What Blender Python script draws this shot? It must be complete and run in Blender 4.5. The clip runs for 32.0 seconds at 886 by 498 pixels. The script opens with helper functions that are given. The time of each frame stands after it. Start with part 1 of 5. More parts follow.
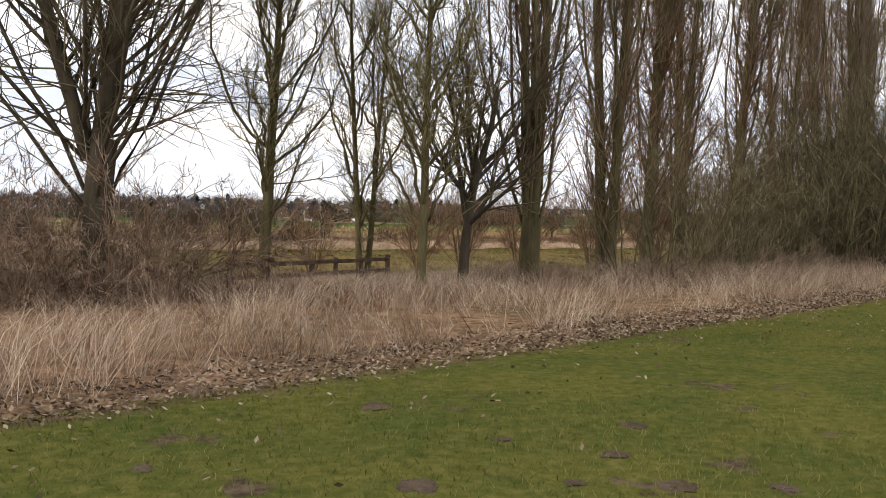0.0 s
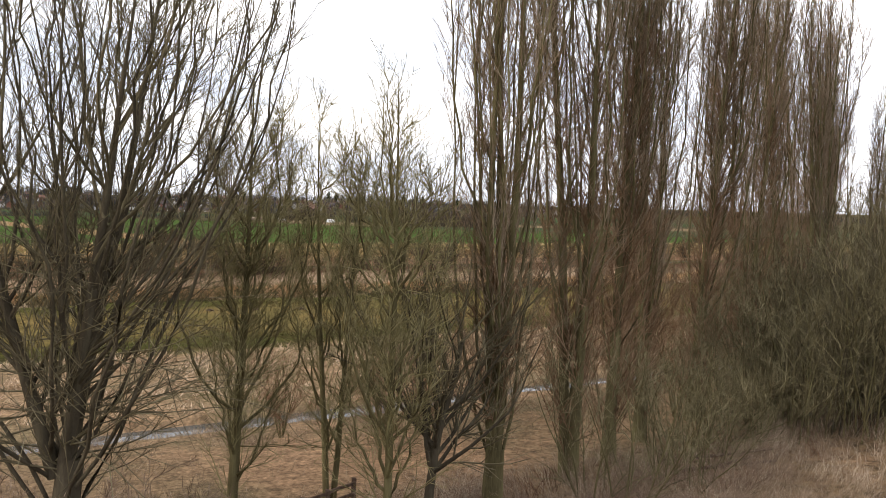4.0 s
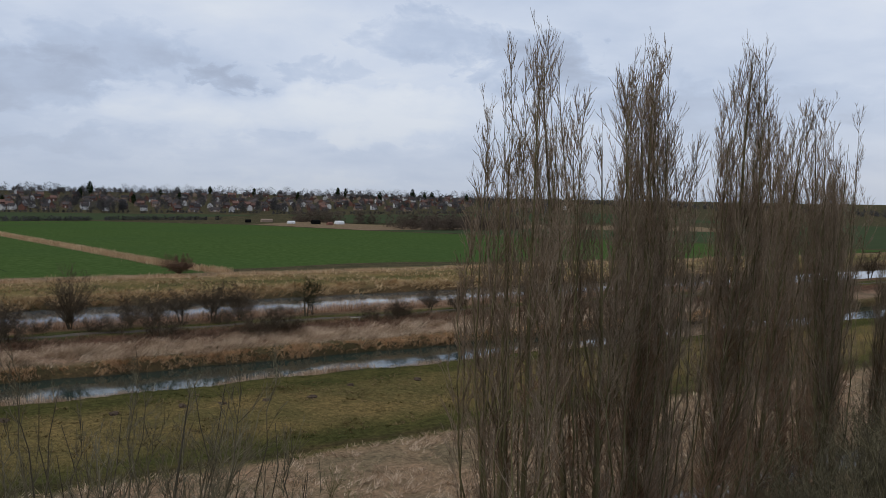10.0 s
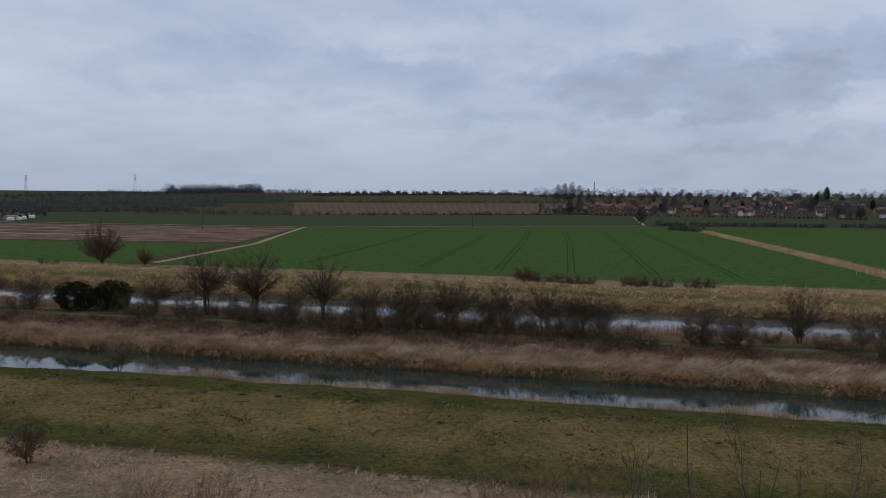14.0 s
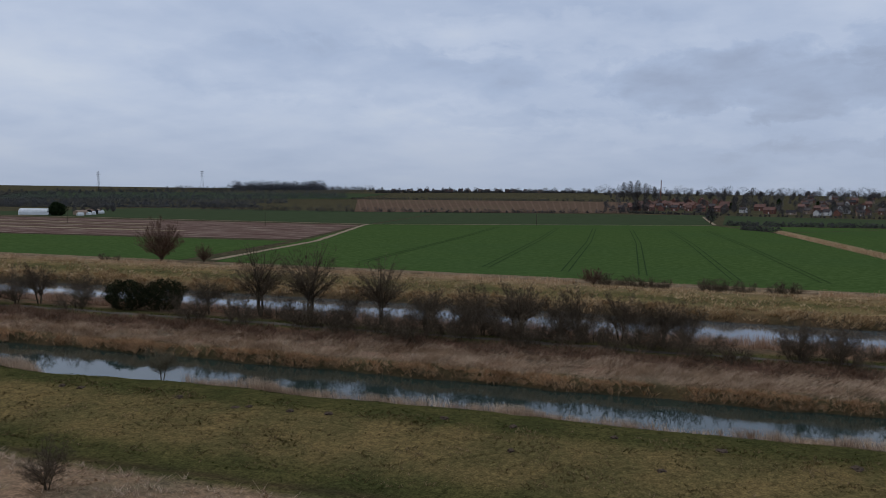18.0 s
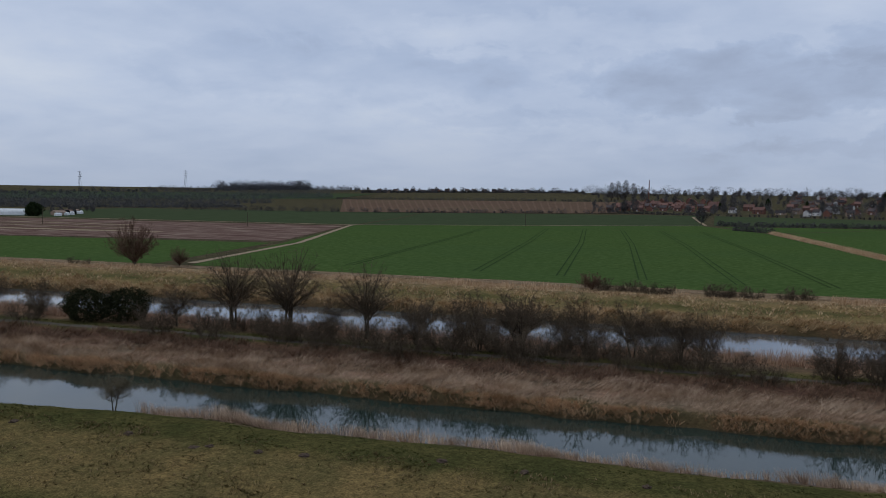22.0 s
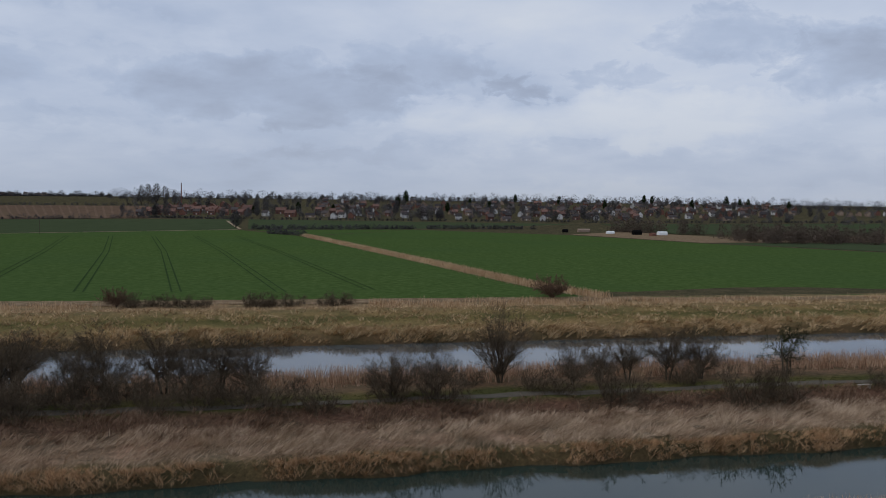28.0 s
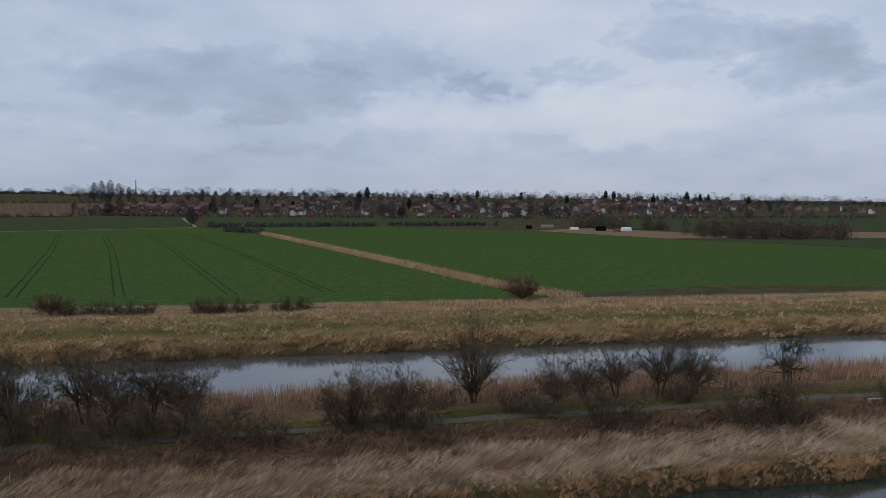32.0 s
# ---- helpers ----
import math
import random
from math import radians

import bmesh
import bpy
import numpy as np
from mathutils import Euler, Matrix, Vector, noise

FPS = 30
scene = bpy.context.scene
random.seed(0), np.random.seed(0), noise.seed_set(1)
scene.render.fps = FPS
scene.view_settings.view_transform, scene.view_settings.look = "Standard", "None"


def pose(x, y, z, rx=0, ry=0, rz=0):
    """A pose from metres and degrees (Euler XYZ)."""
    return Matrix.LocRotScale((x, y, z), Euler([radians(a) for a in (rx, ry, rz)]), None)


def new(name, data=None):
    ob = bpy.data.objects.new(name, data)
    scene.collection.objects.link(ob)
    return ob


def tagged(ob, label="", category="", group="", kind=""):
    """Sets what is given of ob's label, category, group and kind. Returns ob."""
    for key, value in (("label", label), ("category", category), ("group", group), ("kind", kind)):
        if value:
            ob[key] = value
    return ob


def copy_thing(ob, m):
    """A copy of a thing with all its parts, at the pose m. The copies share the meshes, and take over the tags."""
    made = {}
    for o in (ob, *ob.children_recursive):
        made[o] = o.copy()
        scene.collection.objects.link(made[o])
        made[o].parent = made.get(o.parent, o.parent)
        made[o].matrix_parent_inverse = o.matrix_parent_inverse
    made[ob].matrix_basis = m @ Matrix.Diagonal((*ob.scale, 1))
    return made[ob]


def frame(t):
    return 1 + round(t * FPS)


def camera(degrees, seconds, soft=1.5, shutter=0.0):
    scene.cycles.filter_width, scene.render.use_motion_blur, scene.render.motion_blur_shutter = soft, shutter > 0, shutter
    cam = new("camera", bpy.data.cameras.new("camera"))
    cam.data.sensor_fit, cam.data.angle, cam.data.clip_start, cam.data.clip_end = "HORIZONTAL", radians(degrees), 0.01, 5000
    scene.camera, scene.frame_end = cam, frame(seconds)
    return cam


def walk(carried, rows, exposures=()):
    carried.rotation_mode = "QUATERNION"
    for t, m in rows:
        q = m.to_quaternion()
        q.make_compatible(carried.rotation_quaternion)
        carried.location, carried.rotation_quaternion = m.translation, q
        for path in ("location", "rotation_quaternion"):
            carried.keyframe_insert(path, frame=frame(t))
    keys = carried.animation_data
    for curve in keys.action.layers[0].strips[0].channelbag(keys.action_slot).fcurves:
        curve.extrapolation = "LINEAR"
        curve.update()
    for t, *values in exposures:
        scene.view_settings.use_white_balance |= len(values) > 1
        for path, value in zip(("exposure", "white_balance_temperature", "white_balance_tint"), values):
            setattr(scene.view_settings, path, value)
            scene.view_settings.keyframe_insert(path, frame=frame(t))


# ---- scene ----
cam = camera(54.8, 32.0, soft=0.75)
# seconds, eye, heading clockwise from +y, pitch, roll
PATH = [
    (0, 2.82, -3.67, 4.46, 20.30, -2.05, 1.02),
    (0.5, 2.85, -3.72, 4.90, 20.64, -2.13, 1.17),
    (1, 2.90, -3.76, 5.56, 20.78, -2.50, 1.28),
    (1.5, 2.89, -3.77, 6.18, 21.03, -2.60, 1.33),
    (2, 2.89, -3.80, 6.81, 21.21, -2.62, 1.34),
    (2.5, 2.88, -3.84, 7.51, 21.38, -2.56, 1.32),
    (3, 2.87, -3.86, 8.30, 21.56, -2.54, 1.30),
    (3.5, 2.86, -3.85, 9.04, 21.80, -2.41, 1.28),
    (5.5, 2.85, -3.86, 12.09, 22.56, -2.68, 1.39),
    (6, 2.81, -3.90, 12.85, 22.74, -2.74, 1.50),
    (6.5, 2.77, -3.96, 13.61, 22.91, -2.78, 1.55),
    (7, 2.76, -4.01, 14.37, 23.01, -2.82, 1.47),
    (7.5, 2.74, -4.07, 15.12, 23.14, -2.92, 1.40),
    (8, 2.71, -4.10, 15.87, 23.27, -2.97, 1.28),
    (8.5, 2.67, -4.17, 16.70, 23.39, -3.04, 1.23),
    (9, 2.77, -4.01, 17.25, 23.46, -3.06, 1.09),
    (9.5, 2.74, -4.01, 18.01, 23.54, -3.10, 0.98),
    (10, 2.68, -4.06, 18.66, 21.39, -3.17, 0.86),
    (10.5, 2.58, -4.12, 19.06, 14.13, -3.28, 0.76),
    (10.8, 2.55, -4.14, 19.28, 8.50, -3.38, 0.77),
    (11, 2.53, -4.15, 19.38, 1.48, -3.46, 0.78),
    (11.1, 2.53, -4.16, 19.38, -3.80, -3.50, 0.77),
    (11.2, 2.53, -4.18, 19.38, -9.60, -3.54, 0.76),
    (11.3, 2.52, -4.19, 19.38, -13.90, -3.60, 0.75),
    (11.5, 2.52, -4.22, 19.38, -19.94, -3.66, 0.74),
    (12, 2.58, -4.26, 19.39, -22.43, -3.61, 0.73),
    (12.5, 2.60, -4.30, 19.36, -23.29, -3.61, 0.66),
    (13, 2.66, -4.30, 19.66, -24.16, -3.57, 0.64),
    (13.5, 2.65, -4.31, 19.96, -24.63, -3.50, 0.61),
    (14, 2.77, -4.25, 20.07, -25.17, -3.46, 0.60),
    (14.5, 2.76, -4.13, 20.08, -25.84, -3.67, 0.64),
    (16.5, 0.55, -0.11, 20.01, -28.00, -3.51, 0.82),
    (17, -0.18, 1.17, 20.01, -28.44, -3.58, 0.81),
    (17.5, -0.97, 2.40, 19.99, -28.89, -3.62, 0.87),
    (18, -1.75, 3.54, 19.96, -29.30, -3.67, 0.88),
    (18.5, -2.58, 4.74, 19.97, -29.71, -3.72, 0.89),
    (19, -3.43, 6.02, 19.89, -30.14, -3.73, 0.87),
    (19.5, -4.27, 7.25, 19.87, -30.55, -3.73, 0.88),
    (20, -5.03, 8.47, 19.85, -30.96, -3.75, 0.90),
    (20.5, -5.80, 9.68, 19.88, -31.36, -3.74, 0.90),
    (21, -6.55, 10.78, 19.93, -31.67, -3.74, 0.90),
    (21.5, -7.30, 11.89, 19.95, -30.84, -3.72, 0.93),
    (22, -8.03, 13.11, 19.99, -28.36, -3.66, 0.91),
    (22.2, -8.35, 13.62, 19.99, -26.10, -3.60, 0.93),
    (22.4, -8.67, 14.12, 19.99, -20.60, -3.50, 0.97),
    (22.6, -8.98, 14.62, 19.99, -15.80, -3.42, 0.99),
    (22.8, -9.27, 15.08, 20.00, -14.60, -3.38, 0.98),
    (23, -9.54, 15.55, 20.01, -14.45, -3.37, 0.97),
    (23.5, -10.19, 16.86, 19.98, -13.23, -3.32, 1.00),
    (23.6, -10.30, 17.11, 19.98, -11.70, -3.30, 1.00),
    (23.8, -10.48, 17.62, 19.98, -8.50, -3.25, 1.00),
    (24, -10.63, 18.12, 19.97, -5.47, -3.20, 1.00),
    (24.5, -11.02, 19.41, 19.96, -3.50, -3.13, 0.97),
    (25, -11.28, 20.70, 19.99, -2.95, -3.11, 0.97),
    (25.5, -11.55, 22.04, 19.96, -1.05, -3.07, 0.98),
    (27.5, -11.77, 27.19, 20.01, 1.64, -2.99, 0.77),
    (28, -11.74, 28.51, 19.93, 2.12, -2.98, 0.76),
    (28.5, -11.74, 29.81, 19.93, 2.63, -2.98, 0.74),
    (29, -11.65, 31.06, 19.93, 2.97, -3.00, 0.67),
    (29.5, -11.61, 32.35, 19.95, 3.20, -3.00, 0.63),
    (30, -11.60, 33.73, 19.90, 3.45, -3.03, 0.57),
    (30.5, -11.63, 35.14, 19.88, 3.71, -3.07, 0.57),
    (31, -11.61, 36.50, 19.95, 4.06, -3.12, 0.49),
    (31.5, -11.63, 37.81, 19.99, 4.40, -3.18, 0.51),
    (32, -11.70, 39.11, 19.99, 4.69, -3.20, 0.54),
]
walk(cam, [(t, pose(x, y, z, 90 + p, 0, -a) @ pose(0, 0, 0, 0, 0, r)) for t, x, y, z, a, p, r in PATH],
     exposures=[(0, 1.14, 7800, 11), (2, 1.2, 7800, 11), (3.5, 1.28, 7800, 11), (5.5, 1.1, 7500, 11), (6.5, 0.72, 7200, 9), (7.5, 0.36, 7000, 8), (9, 0.2, 6700, 8), (11, 0.05, 6600, 10), (12, -0.05, 6500, 10), (17, -0.1, 6300, 10),
                (21, -0.1, 6250, 10), (23, -0.05, 6300, 10), (28, -0.05, 6500, 10), (32, -0.05, 6500, 10)])

# ---------------------------------------------------------------- light
world = bpy.data.worlds.new("overcast_sky")
scene.world = world
world.use_nodes = True
wn, wl = world.node_tree.nodes, world.node_tree.links
wn.clear()


def wnode(kind, **values):
    n = wn.new(kind)
    for k, v in values.items():
        n.inputs[k].default_value = v
    return n


def wmath(op, a, b=None):
    n = wn.new("ShaderNodeMath")
    n.operation = op
    for k, v in enumerate((a, b)):
        if v is None:
            continue
        if isinstance(v, (int, float)):
            n.inputs[k].default_value = v
        else:
            wl.new(v, n.inputs[k])
    return n.outputs[0]


sky = wn.new("ShaderNodeTexSky")
sky.sky_type, sky.sun_disc, sky.sun_elevation, sky.sun_rotation = "NISHITA", False, radians(32), radians(75)
sky.altitude, sky.dust_density = 20, 2.0
coord = wn.new("ShaderNodeTexCoord")
sep = wn.new("ShaderNodeSeparateXYZ")
wl.new(coord.outputs["Generated"], sep.inputs[0])
flat = wmath("MAXIMUM", wmath("ADD", sep.outputs[2], 0.22), 0.08)
comb = wn.new("ShaderNodeCombineXYZ")
wl.new(wmath("DIVIDE", sep.outputs[0], flat), comb.inputs[0])
wl.new(wmath("DIVIDE", sep.outputs[1], flat), comb.inputs[1])
shift = wn.new("ShaderNodeVectorMath")
shift.operation = "ADD"
shift.inputs[1].default_value = (3.1, 1.7, 0.0)
wl.new(comb.outputs[0], shift.inputs[0])
big = wnode("ShaderNodeTexNoise", Scale=0.6, Detail=6.0, Roughness=0.52, Distortion=0.15)
fine = wnode("ShaderNodeTexNoise", Scale=2.2, Detail=6.0, Roughness=0.55, Distortion=0.2)
wl.new(shift.outputs[0], big.inputs["Vector"])
wl.new(shift.outputs[0], fine.inputs["Vector"])
mixed = wmath("ADD", wmath("MULTIPLY", wmath("SUBTRACT", big.outputs[0], 0.5), 0.40), wmath("MULTIPLY", wmath("SUBTRACT", fine.outputs[0], 0.5), 0.24))
mixed = wmath("ADD", mixed, 0.475)
# single clouds by compass bearing and elevation in degrees, with ragged tops
bear = wmath("MULTIPLY", wmath("ARCTAN2", sep.outputs[0], sep.outputs[1]), 57.3)
elev = wmath("MULTIPLY", wmath("ARCSINE", sep.outputs[2]), 57.3)
plane = wn.new("ShaderNodeCombineXYZ")
wl.new(wmath("MULTIPLY", bear, 0.55), plane.inputs[0])
wl.new(elev, plane.inputs[1])
puff = wnode("ShaderNodeTexNoise", Scale=0.55, Detail=7.0, Roughness=0.6, Distortion=0.3)
wl.new(plane.outputs[0], puff.inputs["Vector"])
tear = wn.new("ShaderNodeSeparateXYZ")
wl.new(puff.outputs["Color"], tear.inputs[0])
bear = wmath("ADD", bear, wmath("MULTIPLY", wmath("SUBTRACT", tear.outputs[0], 0.5), 13.0))
elev = wmath("ADD", elev, wmath("MULTIPLY", wmath("SUBTRACT", tear.outputs[1], 0.5), 4.6))
CLOUDS = [(-9, 7.3, 11, 2.3, 0.085), (0, 9.2, 5, 1.7, 0.06), (20.5, 10.8, 5, 1.8, 0.10), (27.5, 8.8, 5, 2.6, 0.125), (12, 5.8, 14, 1.9, -0.075), (17, 2.6, 17, 1.5, 0.06), (7, 8.0, 2.2, 0.7, 0.07), (13.5, 8.4, 2.2, 0.7, 0.06),
          (-14, 4.3, 14, 1.0, -0.035), (-36, 8.0, 14, 2.2, 0.045), (-23, 10.5, 10, 1.5, -0.04), (40, 6.0, 10, 2.0, 0.06), (-3, 3.2, 9, 0.9, 0.04), (-26, 5.0, 8, 0.8, 0.035)]
for az, el, wide_az, wide_el, depth in CLOUDS:
    u, v = wmath("DIVIDE", wmath("SUBTRACT", bear, az), wide_az), wmath("DIVIDE", wmath("SUBTRACT", elev, el), wide_el)
    body = wmath("MAXIMUM", wmath("SUBTRACT", 1.0, wmath("ADD", wmath("MULTIPLY", u, u), wmath("MULTIPLY", v, v))), 0.0)
    mixed = wmath("ADD", mixed, wmath("MULTIPLY", wmath("POWER", body, 0.7), depth))
ramp = wn.new("ShaderNodeValToRGB")
wl.new(mixed, ramp.inputs[0])
for k, (at, col) in enumerate([(0.38, (0.65, 0.70, 0.79, 1)), (0.455, (0.54, 0.61, 0.75, 1)), (0.525, (0.43, 0.51, 0.67, 1)), (0.61, (0.325, 0.38, 0.505, 1))]):
    e = ramp.color_ramp.elements[k] if k < 2 else ramp.color_ramp.elements.new(at)
    e.position, e.color = at, col
band = wn.new("ShaderNodeValToRGB")
wl.new(sep.outputs[2], band.inputs[0])
for k, (at, col) in enumerate([(0.0, (0.40, 0.46, 0.57, 1)), (0.06, (0.44, 0.50, 0.62, 1)), (0.14, (0.5, 0.57, 0.7, 1)), (0.3, (0.46, 0.55, 0.72, 1))]):
    e = band.color_ramp.elements[k] if k < 2 else band.color_ramp.elements.new(at)
    e.position, e.color = at, col
haze = wn.new("ShaderNodeMix")
haze.data_type = "RGBA"
clear = wn.new("ShaderNodeMapRange")
clear.inputs["From Min"].default_value, clear.inputs["From Max"].default_value = 0.0, 0.12
clear.inputs["To Min"].default_value, clear.inputs["To Max"].default_value = 0.25, 0.95
wl.new(sep.outputs[2], clear.inputs[0])
wl.new(clear.outputs[0], haze.inputs[0])
wl.new(band.outputs[0], haze.inputs[6])
wl.new(ramp.outputs[0], haze.inputs[7])
bg_sky = wnode("ShaderNodeBackground", Strength=0.08)
bg_cloud = wnode("ShaderNodeBackground", Strength=1.0)
wl.new(sky.outputs[0], bg_sky.inputs[0])
wl.new(haze.outputs[2], bg_cloud.inputs[0])
both = wn.new("ShaderNodeMixShader")
both.inputs[0].default_value = 0.94
wl.new(bg_sky.outputs[0], both.inputs[1])
wl.new(bg_cloud.outputs[0], both.inputs[2])
wl.new(both.outputs[0], wn.new("ShaderNodeOutputWorld").inputs[0])

sun_data = bpy.data.lights.new("sun", "SUN")
sun_data.energy, sun_data.angle, sun_data.color = 0.7, radians(25), (1.0, 0.95, 0.88)
sun = new("sun", sun_data)
sun.matrix_world = pose(0, 0, 60, 58, 0, 180 - 75 + 180)


# ---------------------------------------------------------------- materials
def material(name, stops, scale=1.0, rough=0.9, bump=0.3, bump_scale=None, detail=6.0, island=0.0, random_object=0.0, big=0.0, big_scale=0.05,
             big_col=None, stretch=(1, 1, 1), spec=0.0):
    """Noise-mottled surface: stops run from the dark to the light tone."""
    m = bpy.data.materials.new(name)
    m.use_nodes = True
    nt = m.node_tree
    n, l = nt.nodes, nt.links
    bsdf = n["Principled BSDF"]
    bsdf.inputs["Roughness"].default_value = rough
    bsdf.inputs["Specular IOR Level"].default_value = spec
    geo = n.new("ShaderNodeNewGeometry")
    mapping = n.new("ShaderNodeMapping")
    mapping.inputs["Scale"].default_value = stretch
    l.new(geo.outputs["Position"], mapping.inputs[0])
    tex = n.new("ShaderNodeTexNoise")
    tex.inputs["Scale"].default_value, tex.inputs["Detail"].default_value, tex.inputs["Roughness"].default_value = scale, detail, 0.65
    l.new(mapping.outputs[0], tex.inputs["Vector"])
    value = tex.outputs[0]
    for amount, out in ((island, "Random Per Island"), (random_object, "object")):
        if amount:
            src = geo.outputs[out] if out != "object" else n.new("ShaderNodeObjectInfo").outputs["Random"]
            mr = n.new("ShaderNodeMath")
            mr.operation = "MULTIPLY_ADD"
            mr.inputs[1].default_value, mr.inputs[2].default_value = amount, -amount / 2
            l.new(src, mr.inputs[0])
            ad = n.new("ShaderNodeMath")
            l.new(value, ad.inputs[0])
            l.new(mr.outputs[0], ad.inputs[1])
            value = ad.outputs[0]
    ramp = n.new("ShaderNodeValToRGB")
    count = len(stops)
    for k, c in enumerate(stops):
        at = 0.28 + 0.44 * k / max(1, count - 1)
        e = ramp.color_ramp.elements[k] if k < 2 else ramp.color_ramp.elements.new(at)
        e.position, e.color = at, (*c, 1)
    l.new(value, ramp.inputs[0])
    colour = ramp.outputs[0]
    if big:
        patch = n.new("ShaderNodeTexNoise")
        patch.inputs["Scale"].default_value, patch.inputs["Detail"].default_value = big_scale, 4.0
        l.new(geo.outputs["Position"], patch.inputs["Vector"])
        pr = n.new("ShaderNodeValToRGB")
        pr.color_ramp.elements[0].position, pr.color_ramp.elements[1].position = 0.45, 0.62
        pr.color_ramp.elements[1].color = (big, big, big, 1)
        l.new(patch.outputs[0], pr.inputs[0])
        mx = n.new("ShaderNodeMix")
        mx.data_type = "RGBA"
        l.new(pr.outputs[0], mx.inputs[0])
        l.new(colour, mx.inputs[6])
        mx.inputs[7].default_value = (*big_col, 1)
        colour = mx.outputs[2]
    l.new(colour, bsdf.inputs["Base Color"])
    if bump:
        bt = n.new("ShaderNodeTexNoise")
        bt.inputs["Scale"].default_value, bt.inputs["Detail"].default_value = bump_scale or scale * 4, 5.0
        l.new(mapping.outputs[0], bt.inputs["Vector"])
        bm_node = n.new("ShaderNodeBump")
        bm_node.inputs["Strength"].default_value = bump
        bm_node.inputs["Distance"].default_value = 0.05
        l.new(bt.outputs[0], bm_node.inputs["Height"])
        l.new(bm_node.outputs[0], bsdf.inputs["Normal"])
    return m


M_CROP = material("winter_wheat", [(0.039, 0.067, 0.019), (0.060, 0.096, 0.027), (0.087, 0.125, 0.041)], scale=0.6, bump=0.4, bump_scale=5, big=0.35, big_scale=0.012, big_col=(0.052, 0.088, 0.030))
M_CROP_FAR = material("far_pasture", [(0.046, 0.062, 0.030), (0.064, 0.080, 0.040)], scale=0.08, big=0.5, big_scale=0.01, big_col=(0.055, 0.07, 0.035))
M_PLOUGH = material("ploughed_soil", [(0.10, 0.065, 0.045), (0.16, 0.105, 0.07)], scale=0.12, big=0.4, big_scale=0.01, big_col=(0.13, 0.10, 0.06))
M_MUD = material("wet_bare_soil", [(0.06, 0.034, 0.03), (0.115, 0.068, 0.054), (0.19, 0.13, 0.10), (0.34, 0.27, 0.20)], scale=0.06, rough=0.5, stretch=(0.6, 4, 1))
M_STRAW = material("dry_verge_grass", [(0.18, 0.135, 0.085), (0.30, 0.23, 0.15), (0.40, 0.32, 0.22)], scale=1.2, bump=0.6)
M_EDGE = material("field_margin", [(0.11, 0.075, 0.045), (0.20, 0.14, 0.085), (0.30, 0.22, 0.14)], scale=0.5, bump=0.6)
M_FURROW = material("furrow_soil", [(0.115, 0.075, 0.052), (0.19, 0.13, 0.088)], scale=0.12)
M_TRAM = material("tramline_soil", [(0.028, 0.052, 0.018), (0.045, 0.070, 0.027)], scale=0.5)
M_REED = material("dry_reed", [(0.19, 0.105, 0.065), (0.36, 0.22, 0.14), (0.52, 0.36, 0.245)], scale=0.25, bump=0, island=0.5)
M_DEADGRASS = material("dead_grass", [(0.15, 0.10, 0.065), (0.28, 0.20, 0.135), (0.42, 0.32, 0.22)], scale=0.3, bump=0, island=0.5)
M_TALLGRASS = material("pale_tall_grass", [(0.20, 0.13, 0.09), (0.38, 0.275, 0.20), (0.56, 0.45, 0.34)], scale=0.8, bump=0, island=0.55)
M_GREENGRASS = material("green_grass_blades", [(0.055, 0.075, 0.018), (0.10, 0.12, 0.03), (0.22, 0.19, 0.075)], scale=0.6, bump=0, island=0.45, big=0.45, big_scale=1.6, big_col=(0.165, 0.145, 0.045))
M_OLIVE = material("meadow_grass_blades", [(0.068, 0.058, 0.02), (0.14, 0.108, 0.043), (0.30, 0.21, 0.115)], scale=0.4, bump=0, island=0.5)
M_LEAF = material("dead_leaves", [(0.07, 0.045, 0.03), (0.17, 0.12, 0.085), (0.34, 0.265, 0.20)], scale=2.0, bump=0, island=0.6)
M_BARK = material("grey_green_bark", [(0.065, 0.053, 0.028), (0.13, 0.108, 0.056), (0.21, 0.185, 0.095)], scale=3.0, stretch=(1, 1, 0.25), bump=0.8, bump_scale=14)
M_BARK_DARK = material("dark_bark", [(0.038, 0.031, 0.022), (0.076, 0.062, 0.044), (0.128, 0.108, 0.074)], scale=3.0, stretch=(1, 1, 0.25), bump=0.8, bump_scale=14)
M_TWIG_POPLAR = material("poplar_twigs", [(0.15, 0.105, 0.07), (0.24, 0.175, 0.12), (0.34, 0.26, 0.19)], scale=0.4, bump=0, island=0.35)
M_TWIG_SHOOT = material("orange_young_shoots", [(0.135, 0.08, 0.046), (0.23, 0.145, 0.09), (0.33, 0.22, 0.145)], scale=0.4, bump=0, island=0.35)
M_TWIG_OLIVE = material("olive_twigs", [(0.13, 0.108, 0.055), (0.225, 0.19, 0.098), (0.33, 0.285, 0.155)], scale=0.6, bump=0, island=0.35)
M_TWIG_ASH = material("ash_twigs", [(0.085, 0.07, 0.045), (0.14, 0.116, 0.074), (0.205, 0.174, 0.112)], scale=0.6, bump=0, island=0.35)
M_TWIG_THICKET = material("thicket_twigs", [(0.105, 0.087, 0.05), (0.18, 0.15, 0.086), (0.265, 0.225, 0.134)], scale=0.6, bump=0, island=0.35)
M_TWIG_DARK = material("dark_twigs", [(0.05, 0.037, 0.025), (0.09, 0.068, 0.046), (0.14, 0.11, 0.075)], scale=0.6, bump=0, island=0.35)
M_BRAMBLE = material("bramble_canes", [(0.115, 0.075, 0.052), (0.21, 0.146, 0.104), (0.335, 0.247, 0.184)], scale=0.6, bump=0, island=0.4)
